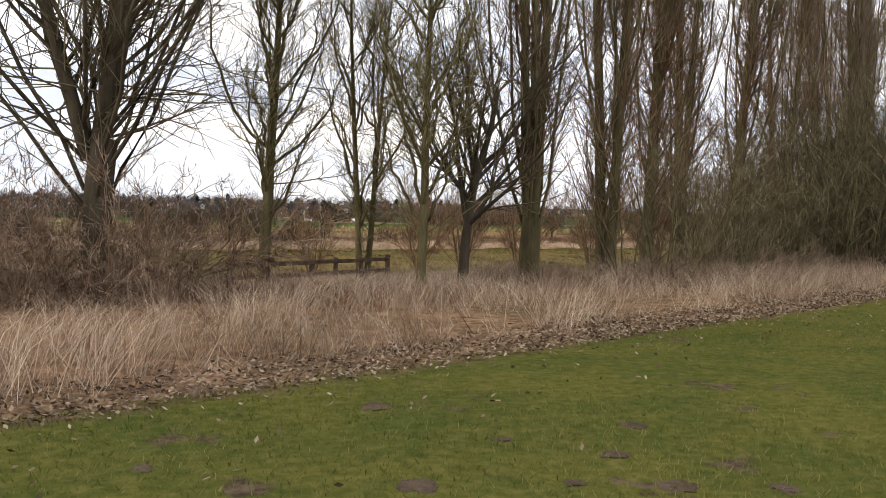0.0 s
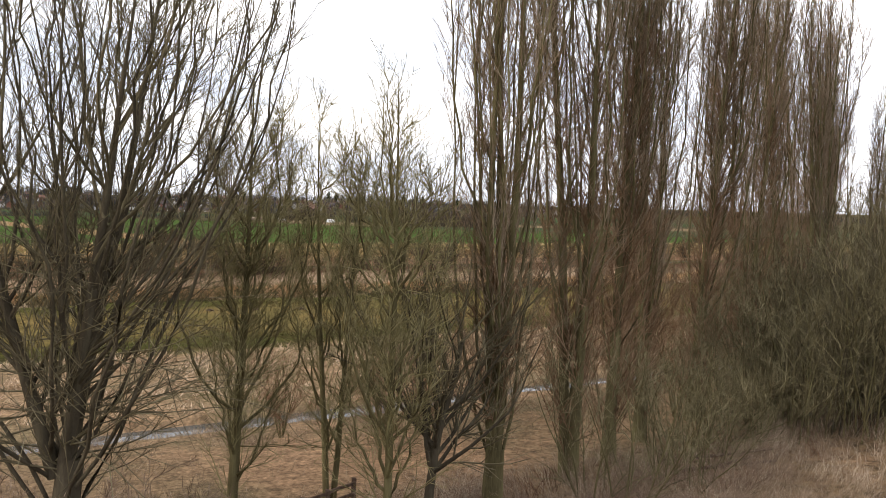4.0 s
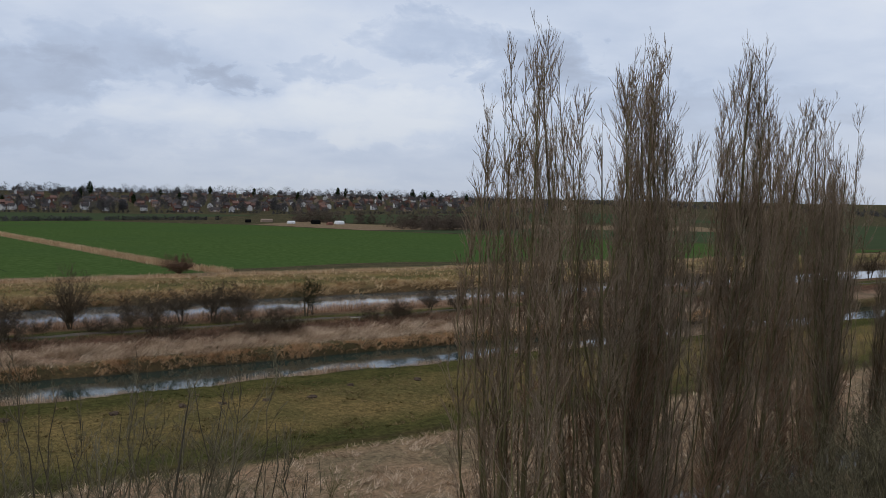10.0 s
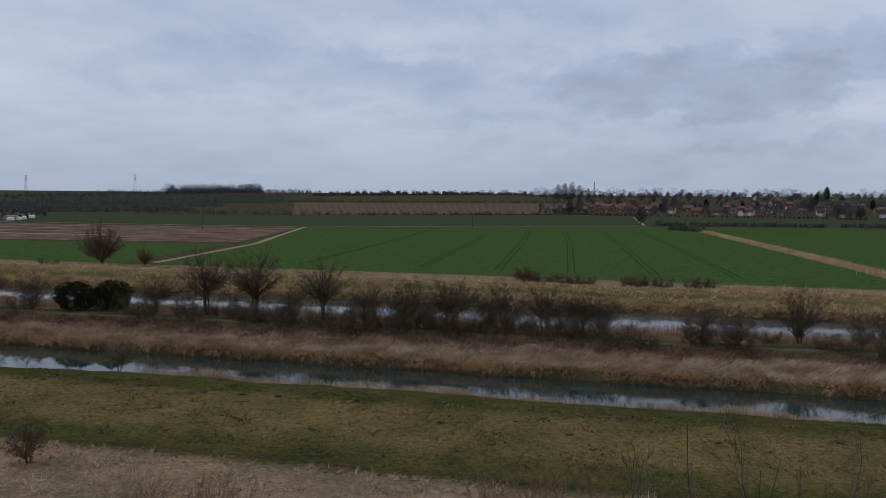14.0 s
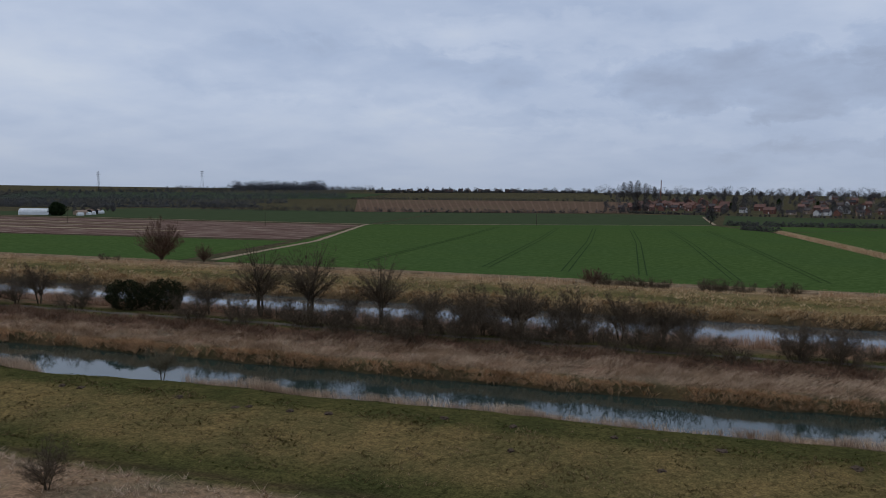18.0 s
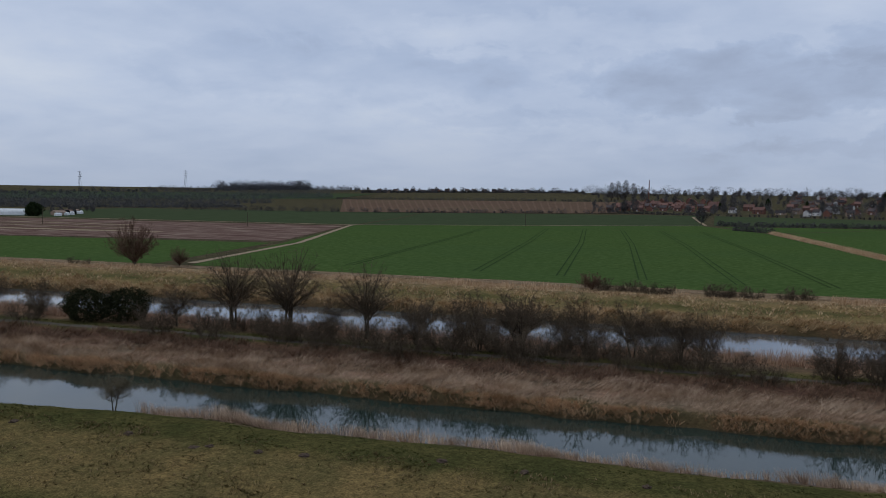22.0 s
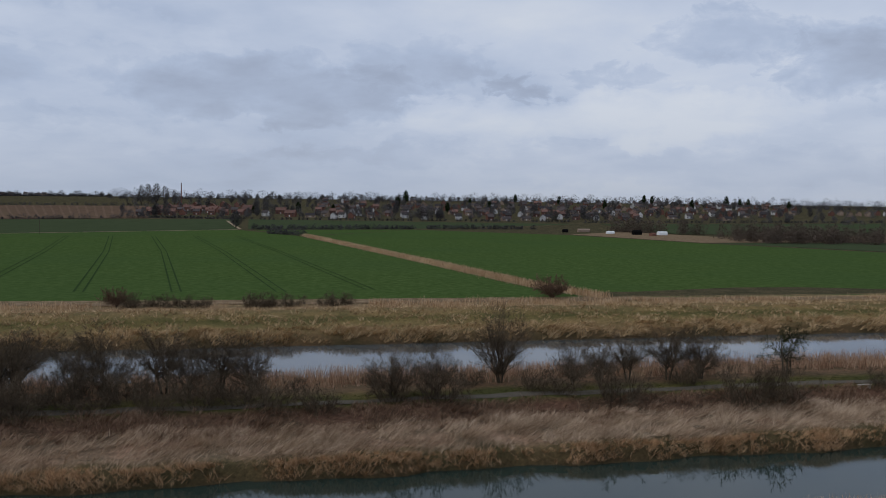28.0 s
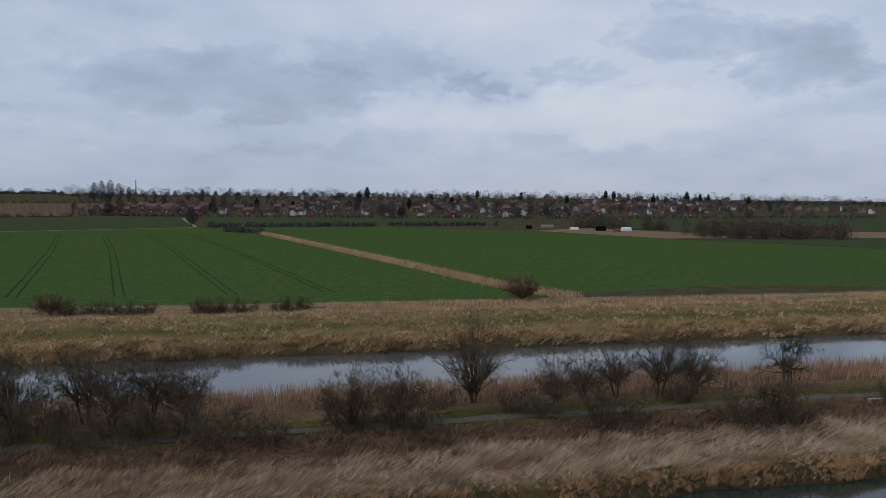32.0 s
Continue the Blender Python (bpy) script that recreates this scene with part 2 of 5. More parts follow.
M_TWIG_RED = material("reddish_twigs", [(0.075, 0.042, 0.028), (0.14, 0.085, 0.058), (0.22, 0.145, 0.10)], scale=0.6, bump=0, island=0.35)
M_TWIG_BROWN = material("brown_twigs", [(0.052, 0.038, 0.026), (0.098, 0.073, 0.049), (0.152, 0.116, 0.079)], scale=0.3, bump=0, island=0.35)
M_TWIG_MOSS = material("mossy_twigs", [(0.02, 0.02, 0.01), (0.035, 0.036, 0.016), (0.055, 0.056, 0.026)], scale=0.6, bump=0, island=0.35)
# bare crowns with distance haze put into the base colour: lifted and greyed
M_HAZED_TREE = material("hazed_bare_crown", [(0.050, 0.047, 0.047), (0.080, 0.075, 0.073), (0.115, 0.108, 0.104)], scale=0.1, bump=0, island=0.3, random_object=0.3)
# grey-blue tint paints the air's haze onto the hill and valley woods
M_HAZED_WOOD = material("hazed_far_wood", [(0.055, 0.057, 0.063), (0.082, 0.084, 0.090), (0.118, 0.118, 0.122)], scale=0.1, bump=0, island=0.3)
M_IVY = material("ivy_leaves", [(0.012, 0.014, 0.007), (0.026, 0.028, 0.013), (0.045, 0.044, 0.022)], scale=1.0, bump=0, island=0.4)
M_SCRUB = material("brown_willow_scrub", [(0.05, 0.036, 0.028), (0.085, 0.064, 0.05), (0.125, 0.096, 0.075)], scale=0.1, bump=0, island=0.3, random_object=0.2)
M_TUSSOCK = material("orange_tussock", [(0.24, 0.155, 0.078), (0.47, 0.325, 0.175), (0.70, 0.52, 0.31)], scale=0.2, bump=0, island=0.5)
M_REEDTAN = material("tan_reed", [(0.28, 0.17, 0.09), (0.50, 0.335, 0.19), (0.68, 0.50, 0.32)], scale=0.2, bump=0, island=0.5)
M_REEDPINK = material("pinkish_reed", [(0.22, 0.146, 0.093), (0.45, 0.322, 0.213), (0.68, 0.52, 0.37)], scale=0.3, bump=0, island=0.5)
M_BROWNGRASS = material("brown_bracken", [(0.112, 0.064, 0.041), (0.21, 0.13, 0.083), (0.32, 0.215, 0.145)], scale=0.3, bump=0, island=0.5)
M_FARBANK = material("mixed_bank_grass", [(0.13, 0.095, 0.042), (0.28, 0.20, 0.10), (0.48, 0.35, 0.20)], scale=0.12, bump=0, island=0.5)
M_GREENBANK = material("green_bank_grass", [(0.038, 0.042, 0.013), (0.074, 0.078, 0.024), (0.13, 0.118, 0.044)], scale=0.4, bump=0, island=0.5)
M_GOLD = material("golden_tussock", [(0.25, 0.145, 0.072), (0.54, 0.345, 0.19), (0.78, 0.545, 0.335)], scale=0.35, bump=0, island=0.6)
M_BRACKEN = material("red_brown_bracken", [(0.085, 0.042, 0.026), (0.165, 0.088, 0.055), (0.27, 0.165, 0.11)], scale=0.5, bump=0, island=0.5)
M_WOODPALE = material("pale_bench_wood", [(0.30, 0.26, 0.21), (0.45, 0.40, 0.33)], scale=5, bump=0.3)
M_EVERGREEN = material("dark_evergreen", [(0.008, 0.014, 0.006), (0.018, 0.028, 0.011), (0.03, 0.042, 0.018)], scale=1.0, bump=0, island=0.4)
M_WOOD = material("weathered_fence_wood", [(0.06, 0.04, 0.03), (0.12, 0.08, 0.06), (0.18, 0.13, 0.10)], scale=6, stretch=(1, 1, 0.3), bump=0.6, bump_scale=30)
M_TARMAC = material("worn_tarmac", [(0.085, 0.072, 0.055), (0.135, 0.117, 0.09)], scale=2.0, bump=0.3, bump_scale=40, rough=0.75)
M_BRICK = material("red_brick", [(0.12, 0.06, 0.045), (0.20, 0.10, 0.075)], scale=0.5, random_object=0.4)
M_BRICK_PALE = material("buff_brick", [(0.20, 0.14, 0.10), (0.32, 0.24, 0.18)], scale=0.5, random_object=0.4)
M_RENDER = material("white_render", [(0.40, 0.385, 0.37), (0.62, 0.60, 0.58)], scale=0.5, random_object=0.3)
M_TILE_RED = material("orange_pantile", [(0.135, 0.08, 0.066), (0.21, 0.12, 0.095)], scale=0.5, random_object=0.5)
M_TILE_GREY = material("grey_roof_tile", [(0.05, 0.045, 0.045), (0.11, 0.09, 0.085)], scale=0.5, random_object=0.6)
M_WINDOW = material("dark_window", [(0.02, 0.022, 0.025), (0.05, 0.055, 0.06)], scale=1.0, rough=0.15, bump=0, spec=0.5)
M_WHITE = material("white_sheet", [(0.62, 0.62, 0.60), (0.80, 0.80, 0.78)], scale=0.5, bump=0)
M_BLACK = material("black_cladding", [(0.006, 0.006, 0.006), (0.014, 0.014, 0.013)], scale=0.5, bump=0)
M_SOIL = material("molehill_soil", [(0.06, 0.042, 0.03), (0.13, 0.095, 0.07)], scale=6, bump=0.8)


def water_material(name, tint, wave):
    m = bpy.data.materials.new(name)
    m.use_nodes = True
    n, l = m.node_tree.nodes, m.node_tree.links
    b = n["Principled BSDF"]
    b.inputs["Base Color"].default_value = (*tint, 1)
    b.inputs["Roughness"].default_value = 0.02
    b.inputs["IOR"].default_value = 1.33
    geo = n.new("ShaderNodeNewGeometry")
    mp = n.new("ShaderNodeMapping")
    mp.inputs["Scale"].default_value = (0.5, 1.2, 1)
    l.new(geo.outputs["Position"], mp.inputs[0])
    t = n.new("ShaderNodeTexNoise")
    t.inputs["Scale"].default_value, t.inputs["Detail"].default_value = 1.6, 3.0
    l.new(mp.outputs[0], t.inputs["Vector"])
    bp = n.new("ShaderNodeBump")
    bp.inputs["Strength"].default_value, bp.inputs["Distance"].default_value = wave, 0.03
    l.new(t.outputs[0], bp.inputs["Height"])
    l.new(bp.outputs[0], b.inputs["Normal"])
    return m


M_WATER = water_material("still_river_water", (0.020, 0.034, 0.027), 0.035)
M_WATER_PALE = water_material("wide_river_water", (0.07, 0.078, 0.078), 0.08)

# ---------------------------------------------------------------- shape of the land
SLOPE = 0.19  # the river runs along y = d + SLOPE * x
PROFILE = [(-4000, 3.1), (9, 3.1), (13, 2.8), (20, 2.6), (25, 2.0), (29, 0.9), (31.3, 0.25), (32.2, -0.5), (33.8, -0.5), (34.8, 0.25), (38, 0.4), (52, 0.1), (55, -0.05), (58, 0.0), (60, 0.3), (70, 1.15), (72, 1.25),
           (75, 1.15), (77, 0.75), (79, 0.15), (81, -0.5), (82.6, -1.1), (84.5, -1.9), (95.5, -1.9), (96.6, -1.2), (97.4, -0.2), (99, 0.25), (104, 0.5), (108, 1.0),
           (110, 1.25), (114, 1.3), (118, 1.15), (124, 0.5), (130, -0.1), (134, -0.8), (136, -1.7), (156, -1.7), (157.5, -0.8), (159.5, 0.1), (166, 0.9),
           (174, 1.8), (180, 1.8), (187, 0.7), (192, 0.2), (202, 0.2), (206, 0.4), (6000, 0.4)]
PD, PZ = np.array(PROFILE).T


def land(x, y):
    """Height of the ground."""
    x, y = np.asarray(x, float), np.asarray(y, float)
    d = y - SLOPE * x
    cove = 4.6 * np.exp(-((x + 79) / 8.5) ** 2) + 0.5 * np.sin(x * 0.21) + 0.35 * np.sin(x * 0.57 + 1)
    z = np.interp(d + cove * np.clip((d - 74) / 5, 0, 1) * np.clip((91 - d) / 3, 0, 1) + (0.35 * np.sin(x * 0.33) + 0.25 * np.sin(x * 0.83) + 0.3 * np.clip(x / 25, 0, 1)) * np.clip(3 - np.abs(d - 97), 0, 1), PD, PZ)
    s = np.clip((y - 600) / 900, 0, 1)
    z = z + 26 * s * s * (3 - 2 * s)
    rough = 0.10 * np.sin(x * 0.37 + 1.3 * np.sin(y * 0.21)) * np.sin(y * 0.43 + x * 0.11) + 0.06 * np.sin(x * 1.1 + y * 0.7) * np.sin(y * 1.3 - x * 0.4)
    return z + rough * ((d > 22) & (d < 205))


def mesh_from(name, verts, faces, mats, smooth=False, index=None):
    """Fast mesh from arrays: verts (n, 3), faces (m, 3 or 4)."""
    me = bpy.data.meshes.new(name)
    verts, faces = np.asarray(verts, np.float32), np.asarray(faces, np.int32)
    k = faces.shape[1]
    me.vertices.add(len(verts))
    me.vertices.foreach_set("co", verts.ravel())
    me.loops.add(faces.size)
    me.loops.foreach_set("vertex_index", faces.ravel())
    me.polygons.add(len(faces))
    me.polygons.foreach_set("loop_start", np.arange(0, faces.size, k, dtype=np.int32))
    for m in mats if isinstance(mats, (list, tuple)) else [mats]:
        me.materials.append(m)
    if index is not None:
        me.polygons.foreach_set("material_index", np.asarray(index, np.int32))
    if smooth:
        me.polygons.foreach_set("use_smooth", np.ones(len(faces), bool))
    me.update(calc_edges=True)
    return me


def sheet(xs, ys, z, mat, name):
    """A grid of quads; ys may be rows per x, z a function of x, y."""
    X = np.repeat(np.asarray(xs, float)[:, None], len(ys[0]) if np.ndim(ys) > 1 else len(ys), 1)
    Y = np.asarray(ys, float) if np.ndim(ys) > 1 else np.repeat(np.asarray(ys, float)[None], len(xs), 0)
    v = np.stack([X, Y, z(X, Y)], -1).reshape(-1, 3)
    a, b = X.shape
    i = (np.arange(a - 1)[:, None] * b + np.arange(b - 1)).ravel()
    return mesh_from(name, v, np.stack([i, i + b, i + b + 1, i + 1], 1), mat, smooth=True)


def drape(name, corners, mat, lift=0.06, step=40.0):
    """A four-cornered field laid on the land: corners a, b along one side and d, c along the other."""
    a, b, c, e = (np.array(p, float) for p in corners)
    nu = max(1, int(max(np.linalg.norm(b - a), np.linalg.norm(c - e)) / step))
    nv = max(1, int(max(np.linalg.norm(e - a), np.linalg.norm(c - b)) / step))
    u, v = np.meshgrid(np.linspace(0, 1, nu + 1), np.linspace(0, 1, nv + 1), indexing="ij")
    u, v = u[..., None], v[..., None]
    p = (1 - u) * (1 - v) * a + u * (1 - v) * b + u * v * c + (1 - u) * v * e
    verts = np.concatenate([p, (land(p[..., 0], p[..., 1]) + lift)[..., None]], -1).reshape(-1, 3)
    i = (np.arange(nu)[:, None] * (nv + 1) + np.arange(nv)).ravel()
    return new(name, mesh_from(name, verts, np.stack([i, i + nv + 1, i + nv + 2, i + 1], 1), mat))


def ground_material():
    """Grassland whose kind follows the banks: lawn, rough grass, bank and levee."""
    m = bpy.data.materials.new("ground_cover")
    m.use_nodes = True
    n, l = m.node_tree.nodes, m.node_tree.links
    b = n["Principled BSDF"]
    b.inputs["Roughness"].default_value, b.inputs["Specular IOR Level"].default_value = 1.0, 0.0

    def math(op, x, y=None, z=None):
        q = n.new("ShaderNodeMath")
        q.operation = op
        for k, v in enumerate((x, y, z)):
            if v is None:
                continue
            if isinstance(v, (int, float)):
                q.inputs[k].default_value = v
            else:
                l.new(v, q.inputs[k])
        return q.outputs[0]

    def noise_of(scale, detail=5.0):
        t = n.new("ShaderNodeTexNoise")
        t.inputs["Scale"].default_value, t.inputs["Detail"].default_value, t.inputs["Roughness"].default_value = scale, detail, 0.65
        l.new(geo.outputs["Position"], t.inputs["Vector"])
        return t.outputs[0]

    def ramp_of(value, stops):
        r = n.new("ShaderNodeValToRGB")
        for k, (at, c) in enumerate(stops):
            e = r.color_ramp.elements[k] if k < 2 else r.color_ramp.elements.new(at)
            e.position, e.color = at, (*c, 1)
        l.new(value, r.inputs[0])
        return r.outputs[0]

    def mix(fac, x, y, mode="MIX"):
        q = n.new("ShaderNodeMix")
        q.data_type, q.blend_type = "RGBA", mode
        for k, v in ((0, fac), (6, x), (7, y)):
            if isinstance(v, (int, float)):
                q.inputs[k].default_value = v
            else:
                l.new(v, q.inputs[k])
        return q.outputs[2]

    geo = n.new("ShaderNodeNewGeometry")
    sp = n.new("ShaderNodeSeparateXYZ")
    l.new(geo.outputs["Position"], sp.inputs[0])
    d = math("SUBTRACT", sp.outputs[1], math("MULTIPLY", sp.outputs[0], SLOPE))
    wob = math("MULTIPLY", math("SUBTRACT", noise_of(0.35), 0.5), 1.6)
    dd = math("DIVIDE", math("ADD", d, wob), 240.0)
    olive, green, pale, brown, straw = (0.138, 0.108, 0.047), (0.07, 0.068, 0.026), (0.22, 0.16, 0.105), (0.145, 0.098, 0.064), (0.28, 0.21, 0.125)
    bank = ramp_of(dd, [(0.0, (0.18, 0.122, 0.082)), (34 / 240, pale), (53 / 240, pale), (54.5 / 240, green), (55.5 / 240, (0.055, 0.043, 0.024)), (56.4 / 240, green), (58.5 / 240, green), (61 / 240, olive), (69 / 240, olive),
                        (71 / 240, green), (77 / 240, green), (79.5 / 240, (0.15, 0.105, 0.08)), (84 / 240, brown), (96.5 / 240, (0.06, 0.045, 0.026)), (98.3 / 240, (0.085, 0.07, 0.035)), (99.5 / 240, (0.215, 0.155, 0.11)), (104 / 240, (0.18, 0.125, 0.09)), (106 / 240, (0.09, 0.058, 0.042)),
                        (109.5 / 240, (0.092, 0.055, 0.038)), (110.3 / 240, (0.085, 0.085, 0.034)), (114.5 / 240, (0.085, 0.08, 0.034)), (117 / 240, brown), (156 / 240, (0.055, 0.042, 0.025)), (159.5 / 240, (0.10, 0.07, 0.038)), (163 / 240, (0.19, 0.135, 0.07)), (166 / 240, (0.19, 0.145, 0.07)), (170 / 240, (0.10, 0.092, 0.038)), (173 / 240, (0.18, 0.138, 0.066)), (178 / 240, (0.20, 0.148, 0.08)), (186 / 240, brown),
                        (204 / 240, straw), (207 / 240, (0.075, 0.068, 0.042))])
    dry = ramp_of(noise_of(2.2, 8.0), [(0.35, (0.65, 0.65, 0.65)), (0.65, (1.3, 1.25, 1.2))])
    cover = mix(1.0, bank, dry, "MULTIPLY")
    grain = ramp_of(noise_of(7.5, 8.0), [(0.36, (0.62, 0.62, 0.62)), (0.64, (1.42, 1.4, 1.36))])
    cover = mix(1.0, cover, grain, "MULTIPLY")
    blotch = ramp_of(noise_of(0.16, 4.0), [(0.4, (0.8, 0.85, 0.8)), (0.62, (1.25, 1.15, 1.1))])
    cover = mix(1.0, cover, blotch, "MULTIPLY")
    # mown lawn with moss, straw and bare patches
    lawn = ramp_of(noise_of(9.0, 9.0), [(0.3, (0.055, 0.066, 0.017)), (0.5, (0.088, 0.096, 0.026)), (0.7, (0.135, 0.125, 0.042))])
    moss = ramp_of(noise_of(0.9, 6.0), [(0.4, (0.82, 0.88, 0.85)), (0.62, (1.2, 1.08, 1.05))])
    lawn = mix(1.0, lawn, moss, "MULTIPLY")
    bare = ramp_of(noise_of(1.1, 6.0), [(0.63, (0, 0, 0)), (0.67, (1, 1, 1))])
    lawn = mix(bare, lawn, ramp_of(noise_of(9.0), [(0.35, (0.05, 0.035, 0.022)), (0.65, (0.14, 0.10, 0.07))]))
    side = math("SUBTRACT", math("ADD", math("MULTIPLY", sp.outputs[0], 0.44), 1.42), sp.outputs[1])
    edge = n.new("ShaderNodeMapRange")
    edge.inputs["From Min"].default_value, edge.inputs["From Max"].default_value = -0.25, 0.35
    l.new(math("ADD", side, math("MULTIPLY", math("SUBTRACT", noise_of(2.0), 0.5), 1.2)), edge.inputs[0])
    colour = mix(edge.outputs[0], cover, lawn)
    l.new(colour, b.inputs["Base Color"])
    bp = n.new("ShaderNodeBump")
    bp.inputs["Strength"].default_value, bp.inputs["Distance"].default_value = 0.7, 0.12
    l.new(noise_of(3.5, 8.0), bp.inputs["Height"])
    l.new(bp.outputs[0], b.inputs["Normal"])
    return m


def spread(a, b, n, power):
    """Steps that widen away from the middle, mirrored."""
    u = np.linspace(0, 1, n) ** power
    return a + (b - a) * u


xs = np.concatenate([-spread(160, 4200, 40, 2.5)[::-1], np.arange(-158, 160, 2.0), spread(160, 4200, 40, 2.5)])
ds = np.unique(np.concatenate([-spread(12, 900, 14, 2.0), np.arange(-12, 36, 0.8), np.arange(36, 84, 2.0), PD[(PD > 0) & (PD < 300)], np.arange(92, 100, 0.4), np.arange(100, 136, 1.0), np.arange(157, 206, 2.0), spread(210, 4300, 60, 1.6)]))
ground = tagged(new("ground", sheet(xs, ds[None] + SLOPE * xs[:, None], land, ground_material(), "ground")), "gently uneven grassland with banks, levee and fields", "ground", kind="structure")

for name, a, b, z, m, label in (("water", 77.5, 98.2, -1.15, M_WATER, "still narrow river reflecting bare trees and sky"),
                                ("water", 133.6, 158.0, -0.85, M_WATER_PALE, "wider pale river beyond the levee"),
                                ("water", 31.6, 34.4, -0.05, M_WATER_PALE, "narrow wet ditch behind the tree row")):
    wx = np.array([-2500, -800, -300, -100, 0, 100, 300, 800, 2500.0])
    tagged(new(name, sheet(wx, np.array([a, b])[None] + SLOPE * wx[:, None], lambda x, y, z=z: z + 0 * x, m, name)), label, "water", kind="structure")

wx = np.concatenate([np.arange(-900, -160, 40), np.arange(-160, 161, 3.0), np.arange(180, 900, 40)])
wob = 0.25 * np.sin(wx * 0.06)
tagged(new("path", sheet(wx, np.stack([110.9 + wob, 111.7 + wob, 112.5 + wob], 1) + SLOPE * wx[:, None], lambda x, y: land(x, y) + 0.05, M_TARMAC, "path")), "worn grey tarmac path along the levee", "path", kind="structure")

# ---------------------------------------------------------------- fields
def field(name, corners, mat, label, lift=0.06):
    return tagged(drape(name, corners, mat, lift), label, "field", kind="structure")


field("field_wheat_main", [(-172, 178), (27, 209), (-78, 530), (-303, 447)], M_CROP, "dark green winter wheat field with tramlines")
field("field_wheat_corner", [(-303, 448), (-78, 531), (-106, 584), (-134, 629)], M_CROP, "far corner of the tramlined wheat field")
field("field_wheat_east", [(33, 211), (320, 264), (150, 490), (-71, 532)], M_CROP, "dark green winter wheat field beside the ditch")
field("field_wheat_north", [(-71, 533), (150, 491), (92, 604), (-12, 668)], M_CROP, "far end of the green wheat field")
field("field_wheat_nook", [(-74, 536), (-14, 667), (-70, 648), (-122, 626)], M_CROP, "corner of green wheat under the hedge")
field("field_wheat_west", [(-620, 92), (-182, 174), (-221, 269), (-375, 218)], M_CROP, "green wheat field behind the far bank")
field("field_mud", [(-380, 222), (-226, 281), (-300, 432), (-600, 345)], M_MUD, "bare wet purple-brown soil with puddles", 0.07)
field("field_pasture_1", [(-304, 453), (-134, 635), (-168, 812), (-422, 740)], M_CROP_FAR, "dull green pasture beyond the track", 0.08)
field("field_pasture_2", [(-640, 365), (-307, 452), (-424, 739), (-720, 640)], M_CROP_FAR, "dull green pasture on the flat", 0.07)
field("field_pasture_3", [(-128, 641), (0, 688), (140, 800), (-160, 812)], M_CROP_FAR, "dull green pasture below the village", 0.09)
field("field_pasture_4", [(330, 268), (900, 380), (700, 640), (156, 496)], M_CROP_FAR, "dull green and brown pasture", 0.08)
field("field_pasture_5", [(180, 640), (620, 700), (560, 900), (160, 800)], M_CROP_FAR, "dull green pasture behind the scrub", 0.2)
field("field_plough", [(-490, 694), (-252, 816), (-320, 1050), (-690, 985)], M_PLOUGH, "striped ploughed brown field on the slope", 0.4)
field("field_allotment", [(98, 612), (150, 500), (235, 530), (150, 680)], M_EDGE, "pale rough ground round the sheds", 0.1)
field("field_rise", [(-1250, 800), (-710, 985), (-760, 1180), (-1500, 1050)], M_CROP_FAR, "dull green field rising to the wood", 0.5)
field("field_stubble", [(232, 545), (420, 470), (470, 600), (290, 640)], M_EDGE, "pale stubble field behind the scrub", 0.16)


def strip(name, pts, width, mat, label, lift=0.12, category="track"):
    """A narrow band along a line on the land."""
    pts = np.array(pts, float)
    seg = np.linalg.norm(np.diff(pts, axis=0), axis=1)
    s = np.concatenate([[0], np.cumsum(seg)])
    t = np.linspace(0, s[-1], max(2, int(s[-1] / 6)))
    c = np.stack([np.interp(t, s, pts[:, k]) for k in (0, 1)], 1)
    tan = np.gradient(c, axis=0)
    nor = np.stack([-tan[:, 1], tan[:, 0]], 1) / np.linalg.norm(tan, axis=1)[:, None]
    w = width * (0.85 + 0.3 * np.random.default_rng(len(t)).random(len(t)))[:, None] / 2
    v = np.stack([c - nor * w, c + nor * w], 1).reshape(-1, 2)
    v = np.concatenate([v, (land(v[:, 0], v[:, 1]) + lift)[:, None]], 1)
    i = np.arange(len(t) - 1) * 2
    return tagged(new(name, mesh_from(name, v, np.stack([i, i + 2, i + 3, i + 1], 1), mat)), label, category, kind="structure")


strip("track_1", [(-305, 450), (-132, 633)], 2.8, M_STRAW, "pale dry grass track between fields")
strip("track_2", [(-132, 634), (-172, 780)], 2.8, M_STRAW, "pale dry grass track", 0.3)
strip("track_3", [(-305, 450), (-300, 436), (-213, 276), (-176, 182)], 2.6, M_STRAW, "pale dry field edge")
strip("ditch_verge", [(29, 209), (18, 232), (-4, 305), (-74, 531)], 3.2, M_STRAW, "dry reed lined ditch between wheat fields", 0.1)
strip("field_edge", [(-700, 72), (-260, 156), (-110, 186), (-37, 197), (28, 208), (95, 216), (500, 294)], 6.0, M_EDGE, "brown and straw coloured field margin", 0.1)
for k in range(40):
    u = (k + 0.5) / 40
    strip("furrow", [(-490 + 238 * u, 700 + 118 * u), (-690 + 370 * u, 978 + 68 * u)], 2.2, M_FURROW, "pale furrow band across the ploughed slope", 0.6)
strip("track_4", [(-640, 358), (-306, 448)], 4.0, M_STRAW, "pale track along the pasture")
for k in range(6):
    strip("stubble_strip", [(-560 + 12 * k, 325 - 16 * k), (-400 + 18 * k, 350 - 12 * k + 8 * (k % 2))], 3.0 + 3 * (k % 3), M_STRAW if k % 2 else M_PLOUGH, "strip of pale stubble in bare soil", 0.16)
